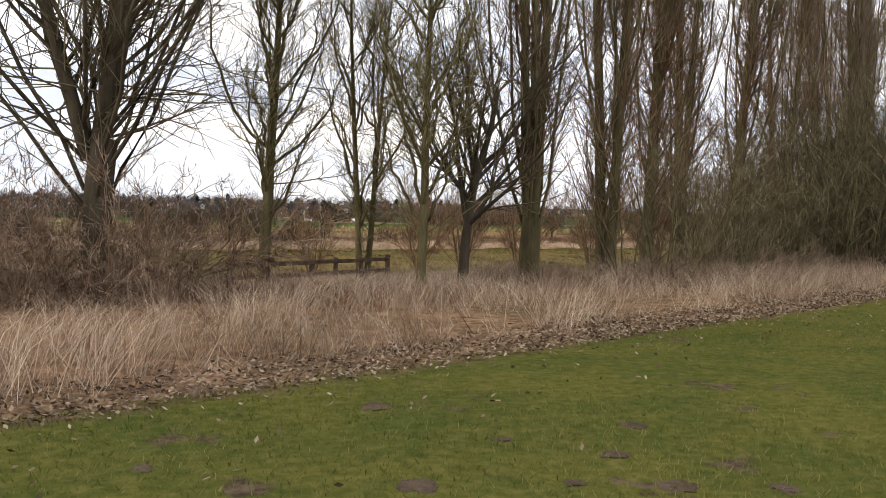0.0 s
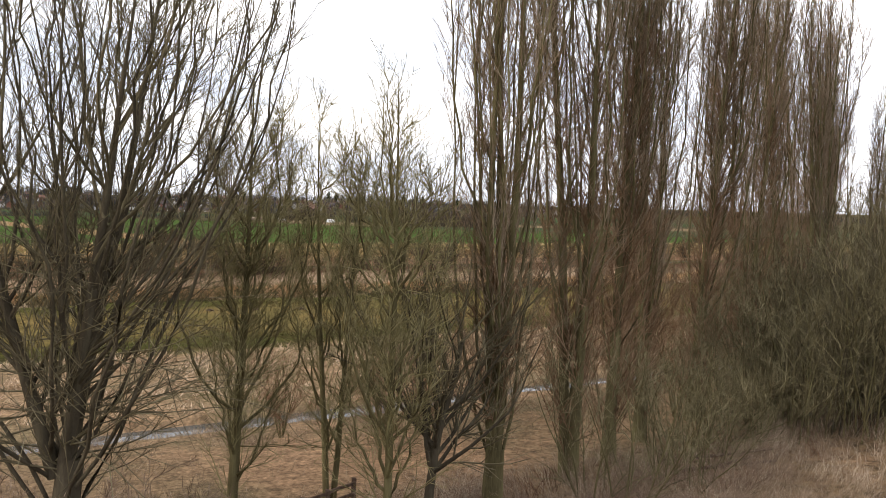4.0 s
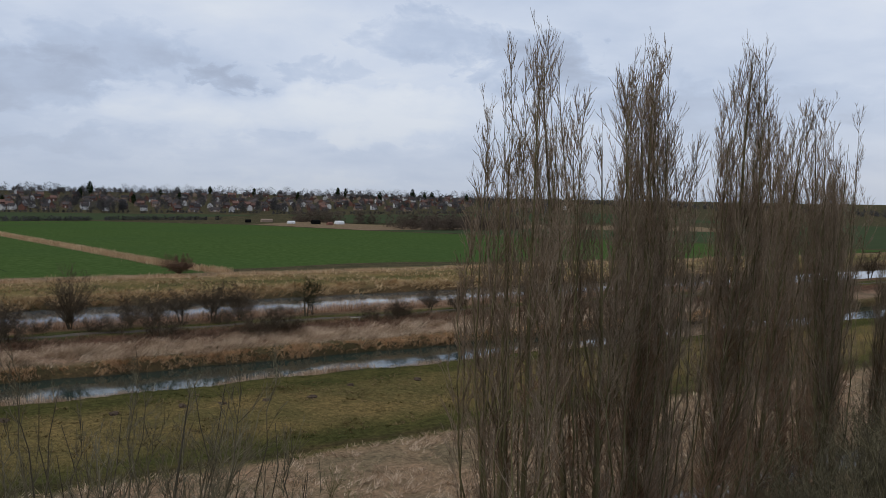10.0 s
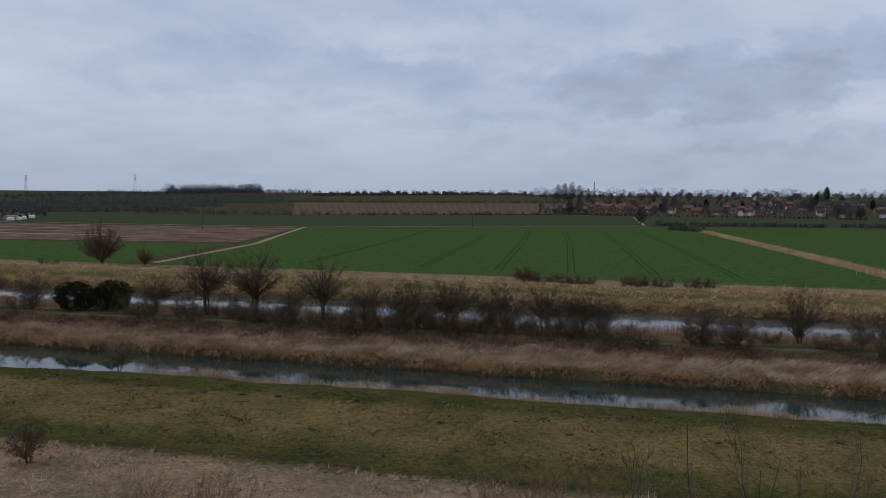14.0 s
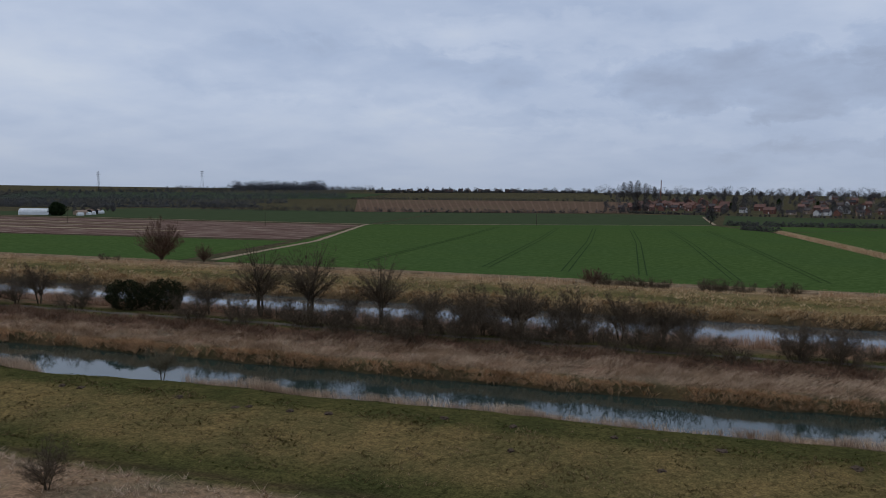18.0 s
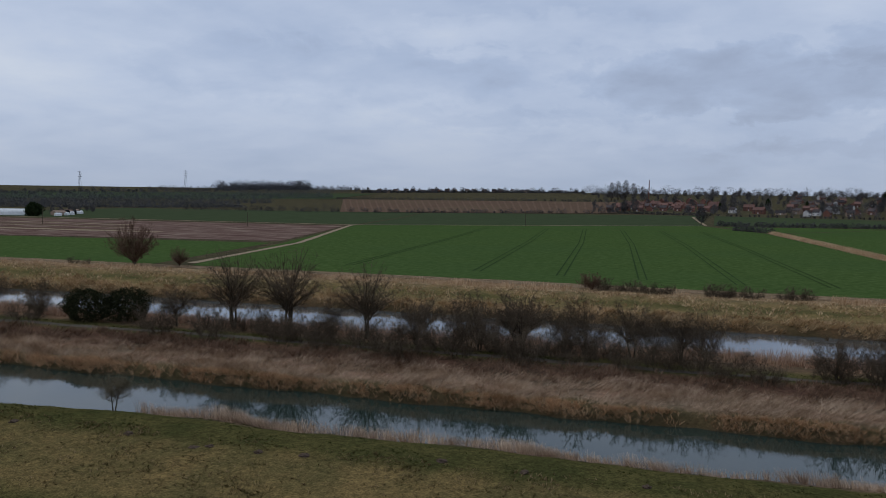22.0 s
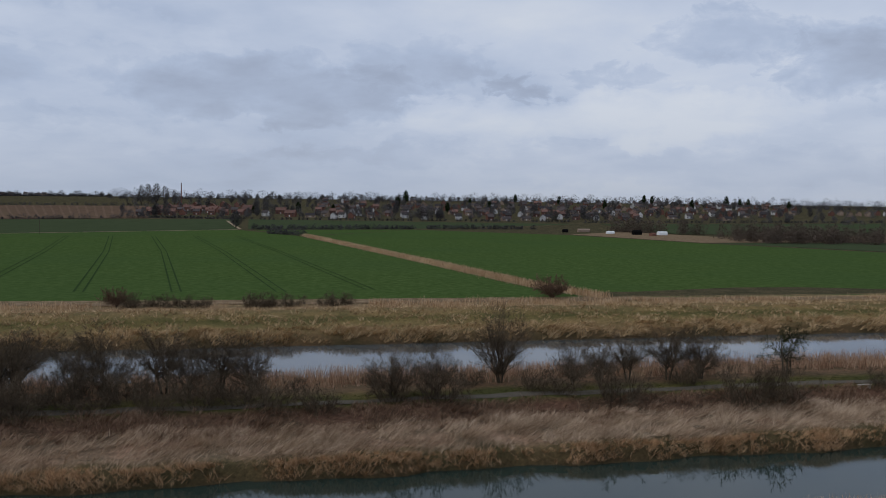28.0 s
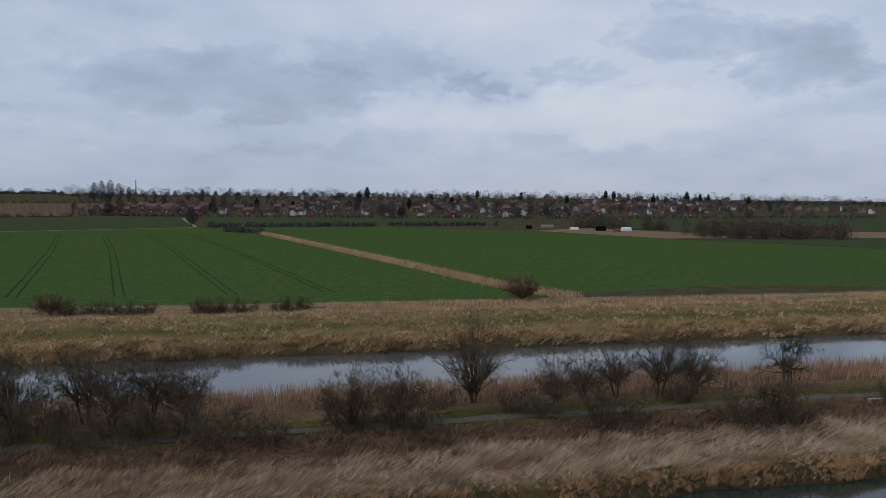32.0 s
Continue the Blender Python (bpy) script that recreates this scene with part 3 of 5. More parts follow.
for k, (a, b) in enumerate([((-104, 209), (-198, 498)), ((-82, 211), (-176, 502)), ((-62, 213), (-155, 508)), ((-40, 215), (-134, 515)), ((-21, 222), (-112, 520)), ((-140, 204), (-230, 480))]):
    off = np.array([1.0, 0.0])
    for side in (-1, 1):
        strip("tramline", [np.array(a) + side * off, (np.array(a) * 0.5 + np.array(b) * 0.5) + side * off + (1.6, 0), np.array(b) + side * off], 0.4, M_TRAM, "dark tractor wheel line through the wheat", 0.12)


# ---------------------------------------------------------------- plants
def tubes(P, R, sides=3):
    """Tapered tubes round polylines P (n, k, 3) of radii R (n, k): verts and quads."""
    n, k, _ = P.shape
    tan = np.gradient(P, axis=1)
    tan /= np.linalg.norm(tan, axis=2, keepdims=True) + 1e-9
    ref = np.where(np.abs(tan[..., 2:3]) > 0.9, [[[1.0, 0, 0]]], [[[0, 0, 1.0]]])
    a = np.cross(tan, ref)
    a /= np.linalg.norm(a, axis=2, keepdims=True) + 1e-9
    b = np.cross(tan, a)
    if sides == 1:
        v = np.stack([P - a * R[..., None], P + a * R[..., None]], 2).reshape(-1, 3)
        i = ((np.arange(n)[:, None] * k + np.arange(k - 1)) * 2).reshape(-1, 1)
        return v, i + np.array([0, 1, 3, 2])
    ang = np.arange(sides) * 2 * np.pi / sides
    ring = a[:, :, None] * np.cos(ang)[None, None, :, None] + b[:, :, None] * np.sin(ang)[None, None, :, None]
    v = (P[:, :, None] + ring * R[:, :, None, None]).reshape(-1, 3)
    base = (np.arange(n)[:, None, None] * k + np.arange(k - 1)[None, :, None]) * sides
    j = np.arange(sides)[None, None]
    j2 = (j + 1) % sides
    q = np.stack([base + j, base + j2, base + sides + j2, base + sides + j], -1).reshape(-1, 4)
    return v, q


def grow(rng, start, way, length, r0, k, wander=0.1, rise=0.0, taper=0.15):
    """Branches from start along way: polylines with k points, bending up by rise."""
    n = len(start)
    step = (length / (k - 1))[:, None]
    pts, rad, w = [start], [r0], way / np.linalg.norm(way, axis=1, keepdims=True)
    for s in range(1, k):
        w = w + rng.normal(0, wander, (n, 3)) + np.array([0, 0, rise])
        w /= np.linalg.norm(w, axis=1, keepdims=True)
        pts.append(pts[-1] + w * step)
        rad.append(r0 * (1 - (1 - taper) * s / (k - 1)))
    return np.stack(pts, 1), np.stack(rad, 1)


def sprout(rng, P, R, count, lo, hi, angle, ratio, k, wander, rise, r_ratio=0.5, base_len=None, by_height=0.5, thin=0.15, r_min=0.004):
    """Children of the branches P: each gets count, leaving at angle degrees between lo and hi of its length."""
    n, kk, _ = P.shape
    own = np.repeat(np.arange(n), count)
    t = np.sort(rng.uniform(lo, hi, (n, count)), 1).ravel()
    f = t * (kk - 1)
    i = np.minimum(f.astype(int), kk - 2)
    u = (f - i)[:, None]
    start = P[own, i] * (1 - u) + P[own, i + 1] * u
    rad = R[own, i] * (1 - u[:, 0]) + R[own, i + 1] * u[:, 0]
    tan = P[own, i + 1] - P[own, i]
    tan /= np.linalg.norm(tan, axis=1, keepdims=True)
    side = rng.normal(0, 1, (len(own), 3))
    side -= (side * tan).sum(1, keepdims=True) * tan
    side /= np.linalg.norm(side, axis=1, keepdims=True)
    a = np.radians(rng.normal(angle, angle * 0.25, len(own)))[:, None]
    way = tan * np.cos(a) + side * np.sin(a)
    full = np.linalg.norm(np.diff(P, axis=1), axis=2).sum(1)[own] if base_len is None else base_len
    length = full * ratio * (1 - by_height * t) * rng.uniform(0.6, 1.3, len(own))
    r0 = np.maximum(np.minimum(rad * 0.85, rad * r_ratio + 0.002), r_min)
    return grow(rng, start, way, length, r0, k, wander, rise, thin)


def merge(parts):
    vs, fs, at = [], [], 0
    for v, f in parts:
        vs.append(v)
        fs.append(f + at)
        at += len(v)
    return np.concatenate(vs), np.concatenate(fs)


def part(name, mesh, parent, label="", kind=""):
    ob = new(name, mesh)
    ob.parent = parent
    return tagged(ob, label, kind=kind)


def plant(name, seed, height, label, stems=1, r=0.2, lean=0.05, share=1.0, gap=0.1, A=(20, 0.2, 0.95, 35, 0.4, 0.6, 0.08), B=(8, 35, 0.4, 0.06), C=(6, 34, 0.45, 0.05), D=None,
          bark=M_BARK_DARK, twig=M_TWIG_DARK, r_min=0.005, limb_parts=8, trunk_taper=0.1, category="tree", group="", a_ratio=0.45, wander=0.04, stem_name="trunk", trunk_sides=8, bend=0.02, ks=(5, 3, 3), fine_sides=3):
    """A bare woody plant: stems, first-order limbs, and a crown of finer twigs. A, B, C, D: count, (from, to,) angle, length, (thinning with height,) rise."""
    rng = np.random.default_rng(seed)
    ang = np.arange(stems) * 2.4 + rng.uniform(0, 1)
    out = lean * rng.uniform(0.1, 1.2, stems) if stems > 1 else np.array([lean])
    way = np.stack([np.cos(ang) * out, np.sin(ang) * out, np.ones(stems)], 1)
    foot = np.concatenate([np.stack([np.cos(ang), np.sin(ang)], 1) * gap * (stems > 1), np.full((stems, 1), -0.25)], 1)
    P, R = grow(rng, foot, way, height * share * rng.uniform(0.8, 1.02, stems) if stems > 1 else np.array([height * share]), r * rng.uniform(0.7, 1.0, stems) if stems > 1 else np.array([r]),
                12, wander, bend, trunk_taper)
    R[:, 0] *= 1.35
    R[:, 1] *= 1.06
    ob = new(name)
    for k in range(stems):
        part(stem_name, mesh_from(stem_name, *tubes(P[k:k + 1], R[k:k + 1], trunk_sides), bark, smooth=True), ob)
    L, LR = sprout(rng, P, R, A[0], A[1], A[2], A[3], A[4], 8, wander * 1.8, A[6], a_ratio, base_len=height, by_height=A[5], thin=0.14, r_min=r_min * 1.5)
    order = np.argsort(-LR[:, 0])
    big_ones, rest = order[:limb_parts], order[limb_parts:]
    for k in big_ones:
        part("limb", mesh_from("limb", *tubes(L[k:k + 1], LR[k:k + 1], 5), bark, smooth=True), ob)
    fine = [tubes(L[rest], LR[rest], 4)] if len(rest) else []
    cur, cr = L, LR
    for spec, k, thin in ((B, ks[0], 0.25), (C, ks[1], 0.35), (D, ks[2], 0.5)):
        if spec:
            cur, cr = sprout(rng, cur, cr, spec[0], 0.1, 0.99, spec[1], spec[2], k, wander * 2, spec[3], 0.55, by_height=0.4, thin=thin, r_min=r_min)
            fine.append(tubes(cur, cr, 3 if spec is B else fine_sides))
    part("crown", mesh_from("crown", *merge(fine), twig), ob, kind="stuff")
    return tagged(ob, label, category, group)


def put(ob, x, y, turn=0.0, size=1.0, sink=0.0):
    """Stand a thing on the land."""
    ob.location, ob.rotation_euler, ob.scale = (x, y, float(land(x, y)) - sink), (0, 0, radians(turn)), (size, size, size)
    return ob


def copy_to(ob, x, y, turn=0.0, size=1.0, sink=0.0, tall=1.0):
    c = copy_thing(ob, pose(x, y, float(land(x, y)) - sink, 0, 0, turn))
    c.scale = (size, size, size * tall)
    return c


def clumps(name, seed, n, rx, ry, rz, label, leaf=0.35, mat=None, stem_mat=None, category="tree", trunk=0.3, hollow=0.6, group="", base=0.0):
    """A crown of many small clumps over short stems: evergreens and far trees."""
    rng = np.random.default_rng(seed)
    up, ang = rng.beta(1.5, 1.7, n), rng.uniform(0, 6.283, n)
    lump = 0.85 + 0.22 * np.sin(ang * 3 + seed + up * 4) + 0.12 * np.sin(ang * 7 - up * 9)
    out = np.sin(np.pi * (0.12 + 0.86 * up)) ** 0.6 * lump * rng.uniform(hollow, 1.0, n)
    c = np.stack([rx * out * np.cos(ang), ry * out * np.sin(ang), base + trunk * rz + 1.9 * rz * up * (0.88 + 0.12 * lump)], 1)
    u, w = rng.normal(0, 1, (n, 3)), rng.normal(0, 1, (n, 3))
    u *= leaf / np.linalg.norm(u, axis=1, keepdims=True)
    w *= leaf / np.linalg.norm(w, axis=1, keepdims=True)
    v = np.stack([c - u, c - w * 0.5, c + u, c + w * 0.5], 1).reshape(-1, 3)
    ob = new(name)
    P, R = grow(rng, np.zeros((3, 3)) - (0, 0, 0.2), np.array([[0.25, 0, 1], [-0.25, 0.15, 1], [0, -0.25, 1.0]]), np.full(3, rz * 1.4), np.full(3, rz * 0.035), 5)
    part("trunk", mesh_from("trunk", *tubes(P, R, 5), stem_mat or M_BARK_DARK), ob)
    part("crown", mesh_from("crown", v, np.arange(4 * n).reshape(-1, 4), mat or M_EVERGREEN), ob, kind="stuff")
    return tagged(ob, label, category, group)


rr = np.random.default_rng(5)


def bearing(deg, dist):
    """A place in the tree row, from the lawn."""
    return 2.8 + dist * math.sin(radians(deg)), -3.9 + dist * math.cos(radians(deg))


# tree row by the lawn
def upright(name, seed, height, label, r, forks, leaders, wide, h0=(0.06, 0.52), top=(0.82, 0.97), climb=(0.38, 0.62), curl=2.2, dome=0.55, lean=0.05, limb_r=0.055, shoots=(26, 18, 0.105, 0.05), twigs=(7, 18, 0.42), fine=2,
            r_twig=0.0062, low=None, bark=M_BARK, twig=M_TWIG_POPLAR, group="", jitter=0.035, bole=0.0, category="tree", limb_parts=24, stem="trunk", crown=0.12, wave=0.0):
    """A bare tree of trunks, leaders that curve out and then climb, and long upright shoots on all of them; low: a skirt of side shoots."""
    rng = np.random.default_rng(seed)
    ob = new(name)
    ang = np.arange(forks) * 2.4 + rng.uniform(0, 6)
    many = float(forks > 1)
    way = np.stack([np.cos(ang) * lean * many + lean * (1 - many), np.sin(ang) * lean * many, np.ones(forks)], 1)
    foot = np.stack([np.cos(ang) * r * 0.6 * many, np.sin(ang) * r * 0.6 * many, np.full(forks, bole - 0.25)], 1)
    P, R = grow(rng, foot, way, (height - bole) * np.linspace(0.93, 0.82, forks), np.full(forks, r), 14, 0.012, 0.015, 0.04)
    if bole:
        B, BR = grow(rng, np.array([[0, 0, -0.25]]), np.array([[0.0, 0, 1.0]]), np.array([bole + 0.35]), np.array([r * 2.2]), 6, 0.03, 0, 0.75)
        part("trunk", mesh_from("trunk", *tubes(B, BR, 9), bark, smooth=True), ob)
    else:
        R[:, 0] *= 1.4
    for k in range(forks):
        part("fork" if bole else stem, mesh_from(stem, *tubes(P[k:k + 1], R[k:k + 1], 8), bark, smooth=True), ob)
    k, kk = leaders, 12
    start = np.sort(rng.uniform(*h0, k)) * height
    az = np.arange(k) * 2.4 + rng.normal(0, 0.3, k)
    share = np.sqrt((np.arange(k) % 4 + 0.7) / 4) * rng.uniform(0.85, 1.15, k)
    end = np.minimum(start + rng.uniform(*climb, k) * height, height * rng.uniform(*top, k) * (1 - crown * share ** 2))
    end = np.maximum(end, start + height * 0.12 * rng.uniform(0.8, 1.2, k))
    h = start[:, None] + (end - start)[:, None] * np.linspace(0, 1, kk)
    out = (wide * share)[:, None] * (1 - np.exp(-(h - start[:, None]) / curl)) * (1 - dome * (h / height) ** 3)
    az = az[:, None] + np.cumsum(rng.normal(0, 0.05, (k, kk)), 1)
    own = np.arange(k) % forks
    cx = np.stack([np.interp(h[i], P[own[i], :, 2], P[own[i], :, 0]) for i in range(k)])
    cy = np.stack([np.interp(h[i], P[own[i], :, 2], P[own[i], :, 1]) for i in range(k)])
    L = np.stack([cx + out * np.cos(az), cy + out * np.sin(az), h], -1) + rng.normal(0, min(jitter, 0.03) * (height / 12) ** 0.5, (k, kk, 3))
    if wave:
        L[:, 1:, :2] += np.cumsum(rng.normal(0, wave, (k, kk - 1, 2)), 1) * np.linspace(0.4, 1, kk - 1)[None, :, None]
    LR = (limb_r * (1 - 0.5 * start / height))[:, None] * np.linspace(1, 0.16, kk)
    order = np.argsort(-LR[:, 0])
    for i in order[:limb_parts]:
        part("limb", mesh_from("limb", *tubes(L[i:i + 1], LR[i:i + 1], 5), bark, smooth=True), ob)
    rest = order[limb_parts:]
    bits = [tubes(L[rest], LR[rest], 4)] if len(rest) else []
    n, angle, ln, rise = shoots
    for Q, QR, count, lo in ((L, LR, n, 0.06), (P, R, int(n * 2.2 / forks), 0.25)):
        S, SR = sprout(rng, Q, QR, count, lo, 0.99, angle, ln, 5, jitter * 0.9, rise, 0.3, base_len=height, by_height=0.4, thin=0.25, r_min=r_twig * 1.45)
        SR = np.minimum(SR, np.linspace(r_twig * 2.6, r_twig, 5))
        T, TR = sprout(rng, S, SR, twigs[0], 0.08, 0.98, twigs[1], twigs[2], 3, jitter, rise, 0.6, by_height=0.4, thin=0.45, r_min=r_twig)
        U, UR = sprout(rng, T, TR, fine, 0.15, 0.95, twigs[1], 0.5, 2, jitter, rise, 0.8, by_height=0.4, thin=0.5, r_min=r_twig * 0.85)
        bits += [tubes(S, SR, 3), tubes(T, TR, 3), tubes(U, UR, 1)]
    part("crown", mesh_from("crown", *merge(bits), twig), ob, kind="stuff")
    if low:
        count, lo, hi, angle, ln, rise, mat = low
        S, SR = sprout(rng, P, R, int(count / forks), lo, hi, angle, ln, 7, 0.10, rise, 0.16, base_len=height, by_height=0.8, thin=0.3, r_min=0.014)
        SR = np.minimum(SR, np.linspace(limb_r * 0.5, 0.007, 7))
        T, TR = sprout(rng, S, SR, 8, 0.1, 0.98, 36, 0.36, 3, 0.10, 0.05, 0.6, by_height=0.4, thin=0.4, r_min=0.0068)
        U, UR = sprout(rng, T, TR, 2, 0.15, 0.95, 32, 0.5, 2, 0.05, 0.05, 0.8, by_height=0.4, thin=0.5, r_min=0.0052)
        part("side_shoot", mesh_from("side_shoot", *merge([tubes(S, SR, 3), tubes(T, TR, 3), tubes(U, UR, 1)]), mat), ob, kind="stuff")
    return tagged(ob, label, category, group)


HERO = dict(dome=0.2, jitter=0.06, wave=0.035, r_twig=0.0056)
OLIVE = dict(bark=M_BARK, twig=M_TWIG_OLIVE, shoots=(20, 34, 0.10, 0.06), twigs=(5, 34, 0.45), fine=2, h0=(0.12, 0.74), climb=(0.18, 0.42), curl=1.5, crown=0.3)
ash = put(upright("bare_tree", 3, 13.3, "large bare tree with many dark spreading stems", 0.125, 3, 74, 3.9, h0=(0.10, 0.66), climb=(0.5, 0.95), curl=3.0, lean=0.26, limb_r=0.042, crown=0.17, top=(0.9, 1.0), shoots=(18, 29, 0.09, 0.07), twigs=(5, 30, 0.44), fine=2,
                  low=(90, 0.0, 0.42, 72, 0.30, 0.035, M_TWIG_ASH), bole=2.6, bark=M_BARK_DARK, twig=M_TWIG_ASH, limb_parts=44, **HERO), 2.3, 11.3)
t2 = put(upright("bare_tree", 5, 10.6, "slender leaning bare tree beside the wooden fence", 0.13, 1, 30, 2.0, lean=0.07, limb_r=0.042, low=(26, 0.12, 0.5, 66, 0.2, 0.05, M_TWIG_OLIVE), **OLIVE, **HERO), 5.3, 13.3, -40)
t3 = put(upright("bare_tree", 7, 10.4, "pair of thin bare stems behind the fence", 0.085, 2, 28, 1.9, lean=0.09, limb_r=0.036, low=(26, 0.12, 0.5, 66, 0.2, 0.05, M_TWIG_OLIVE), **OLIVE, **HERO), 7.9, 15.4)
t4 = put(upright("bare_tree", 9, 10.4, "slim straight bare tree in the tall grass", 0.10, 1, 30, 1.9, lean=0.0, limb_r=0.042, low=(28, 0.1, 0.5, 66, 0.2, 0.05, M_TWIG_OLIVE), **OLIVE, **HERO), 8.0, 11.5)
t5 = put(plant("bare_tree", 11, 8.9, "small dark bare tree that forks low", stems=1, r=0.13, lean=0.03, share=0.5, A=(24, 0.34, 1.0, 44, 0.50, 0.3, 0.12), B=(11, 36, 0.46, 0.09), C=(7, 34, 0.46, 0.08), ks=(5, 3, 2),
               bark=M_BARK_DARK, twig=M_TWIG_ASH, r_min=0.0056, limb_parts=16, trunk_taper=0.35, a_ratio=0.5, wander=0.055), 9.2, 12.5)

POP = dict(group="row of poplars", h0=(0.04, 0.62), top=(0.94, 1.0), climb=(0.55, 1.0), curl=2.1, dome=0.5, crown=0.3, wave=0.012, jitter=0.03, shoots=(36, 23, 0.070, 0.10), twigs=(6, 21, 0.44), fine=1, r_twig=0.0072, limb_parts=24)
SKIRT = (0.03, 0.62, 36, 0.12, 0.08, M_TWIG_SHOOT)
p1 = put(upright("poplar_tree", 21, 19.8, "tall multi-stemmed poplar with a mossy furrowed trunk", 0.125, 3, 26, 1.5, bole=1.5, limb_r=0.042, low=(100, *SKIRT), **POP), 11.2, 13.4)
p2 = put(upright("poplar_tree", 22, 20.8, "tall bare columnar poplar with several stems", 0.15, 2, 22, 1.35, limb_r=0.04, low=(210, *SKIRT), **POP), *bearing(30.9, 22.5), 0, 1.05)
p3 = put(upright("poplar_tree", 23, 21.6, "tall bare columnar poplar with a straight trunk", 0.19, 1, 22, 1.35, limb_r=0.04, low=(210, *SKIRT), **POP), *bearing(38.6, 31), 0, 1.07)
for src, deg, dist, size, turn in ((p3, 33.4, 24.5, 1.02, 40), (p2, 35.3, 27.5, 1.02, 100), (p2, 41.6, 36, 1.02, 200), (p3, 43.9, 41, 1.02, 150), (p1, 45.7, 46, 1.12, 250), (p3, 48.2, 50, 0.72, 300), (p2, 44.8, 49, 0.98, 20), (p3, 46.4, 57, 1.0, 80)):
    copy_to(src, *bearing(deg, dist), turn, size)

brush = put(plant("thicket", 31, 4.8, "dense olive thicket of bare stems under the poplars", stems=13, r=0.03, lean=0.5, gap=0.7, share=0.95, A=(7, 0.1, 0.95, 42, 0.36, 0.4, 0.03), B=(5, 42, 0.5, 0.02), C=(4, 40, 0.6, 0.02), ks=(4, 2, 2),
                  bark=M_BARK, twig=M_TWIG_THICKET, r_min=0.006, limb_parts=0, fine_sides=1, category="shrub", group="thicket under the trees", stem_name="stem", trunk_sides=5, wander=0.07, bend=0.0, a_ratio=0.6), 14.0, 12.9)
for x, y, sz in ((16.5, 13.6, 0.75), (18.5, 15.4, 0.9), (21, 16.4, 0.75), (24, 18.8, 0.95), (27, 20.2, 0.9), (30.5, 22.5, 1.1), (34.5, 24.5, 1.1), (38.5, 27, 1.2), (43, 29, 1.2), (27.5, 24.5, 1.2), (31.5, 19.5, 1.25), (35.5, 21.5, 1.3), (40, 24, 1.4), (46, 27, 1.5), *((*bearing(q, r), s) for q, r, s in ((38, 27, 1.2), (41, 31, 1.3), (43.5, 35, 1.4), (46, 34, 1.4), (47.5, 30, 1.3), (44, 29, 1.1), (49, 40, 1.5), (45, 31.5, 1.5), (46.5, 38, 1.7), (48, 34, 1.6), (50, 31, 1.5), (42.5, 33, 1.3), (51, 36, 1.7)))):
    copy_to(brush, x, y, rr.uniform(0, 360), sz, tall=rr.uniform(0.7, 1.3))
dark_brush = put(plant("thicket", 35, 7.5, "tall dark thicket of bare stems beyond the poplars", stems=13, r=0.045, lean=0.45, gap=0.9, share=0.95, A=(8, 0.1, 0.95, 42, 0.32, 0.4, 0.03), B=(6, 42, 0.5, 0.02), C=(5, 40, 0.55, 0.02), ks=(4, 2, 2),
                       bark=M_BARK_DARK, twig=M_TWIG_ASH, r_min=0.008, limb_parts=0, fine_sides=1, category="shrub", group="thicket under the trees", stem_name="stem", trunk_sides=5, wander=0.07, bend=0.0, a_ratio=0.6), *bearing(50.5, 35))
for deg, dist, sz in ((48.8, 33, 0.9), (52.5, 33, 1.1), (50, 40, 1.1), (53.5, 38, 1.2), (47.6, 38, 0.9), (51.6, 45, 1.25), (55, 34, 1.1), (48.6, 44, 1.0), (46.5, 36, 0.8), (47.2, 31, 0.75)):
    copy_to(dark_brush, *bearing(deg, dist), rr.uniform(0, 360), sz, tall=rr.uniform(0.8, 1.1))
bramble = put(plant("bramble", 33, 2.4, "brown tangled bramble bush round the tree foot", stems=9, r=0.016, lean=1.0, gap=0.6, share=1.15, A=(9, 0.1, 0.98, 45, 0.38, 0.3, 0.02), B=(6, 42, 0.55, 0.0), C=(5, 40, 0.6, 0.0), ks=(4, 2, 2), fine_sides=1,
                    bark=M_BRAMBLE, twig=M_BRAMBLE, r_min=0.0055, limb_parts=0, category="shrub", group="brambles by the lawn", stem_name="stem", trunk_sides=4, wander=0.12, bend=-0.03, a_ratio=0.7), 1.0, 10.4)
ASH_FOOT = ((2.0, 10.8, 1.4), (1.2, 10.9, 1.35), (2.9, 10.9, 1.25), (3.2, 10.7, 0.95), (1.9, 10.2, 1.0), (0.2, 11.2, 1.15), (1.6, 11.6, 1.25), (2.8, 11.2, 1.1), (-1.5, 9.5, 1.0), (-3.5, 10.0, 1.1), (2.2, 12.3, 1.15), (2, 24, 0.8), (-6, 14, 1.0))
TREE_ROW = ((12.4, 12.2, 0.7), (13.6, 11.6, 0.75), (15.2, 11.8, 0.85), (17.2, 12.6, 0.8), (19.5, 13.8, 0.8), (22.5, 15.2, 0.8), (14.3, 13.2, 0.85), (16.2, 14.2, 0.8), (11.2, 14.8, 0.6), (18.6, 13.6, 0.75), (26, 17.4, 0.85), (7, 22.5, 0.7), (12, 25, 0.8), (18, 28.5, 0.8), (25, 31, 0.9), (31, 20.5, 0.8), (9.5, 26.5, 0.7), (15, 31.5, 0.7))
for x, y, sz in ASH_FOOT + TREE_ROW:
    copy_to(bramble, x, y, rr.uniform(0, 360), sz * (0.6 if y > 20 else 0.9 if 1.5 < x < 3.0 else 0.6 if x < 4 else 0.62))

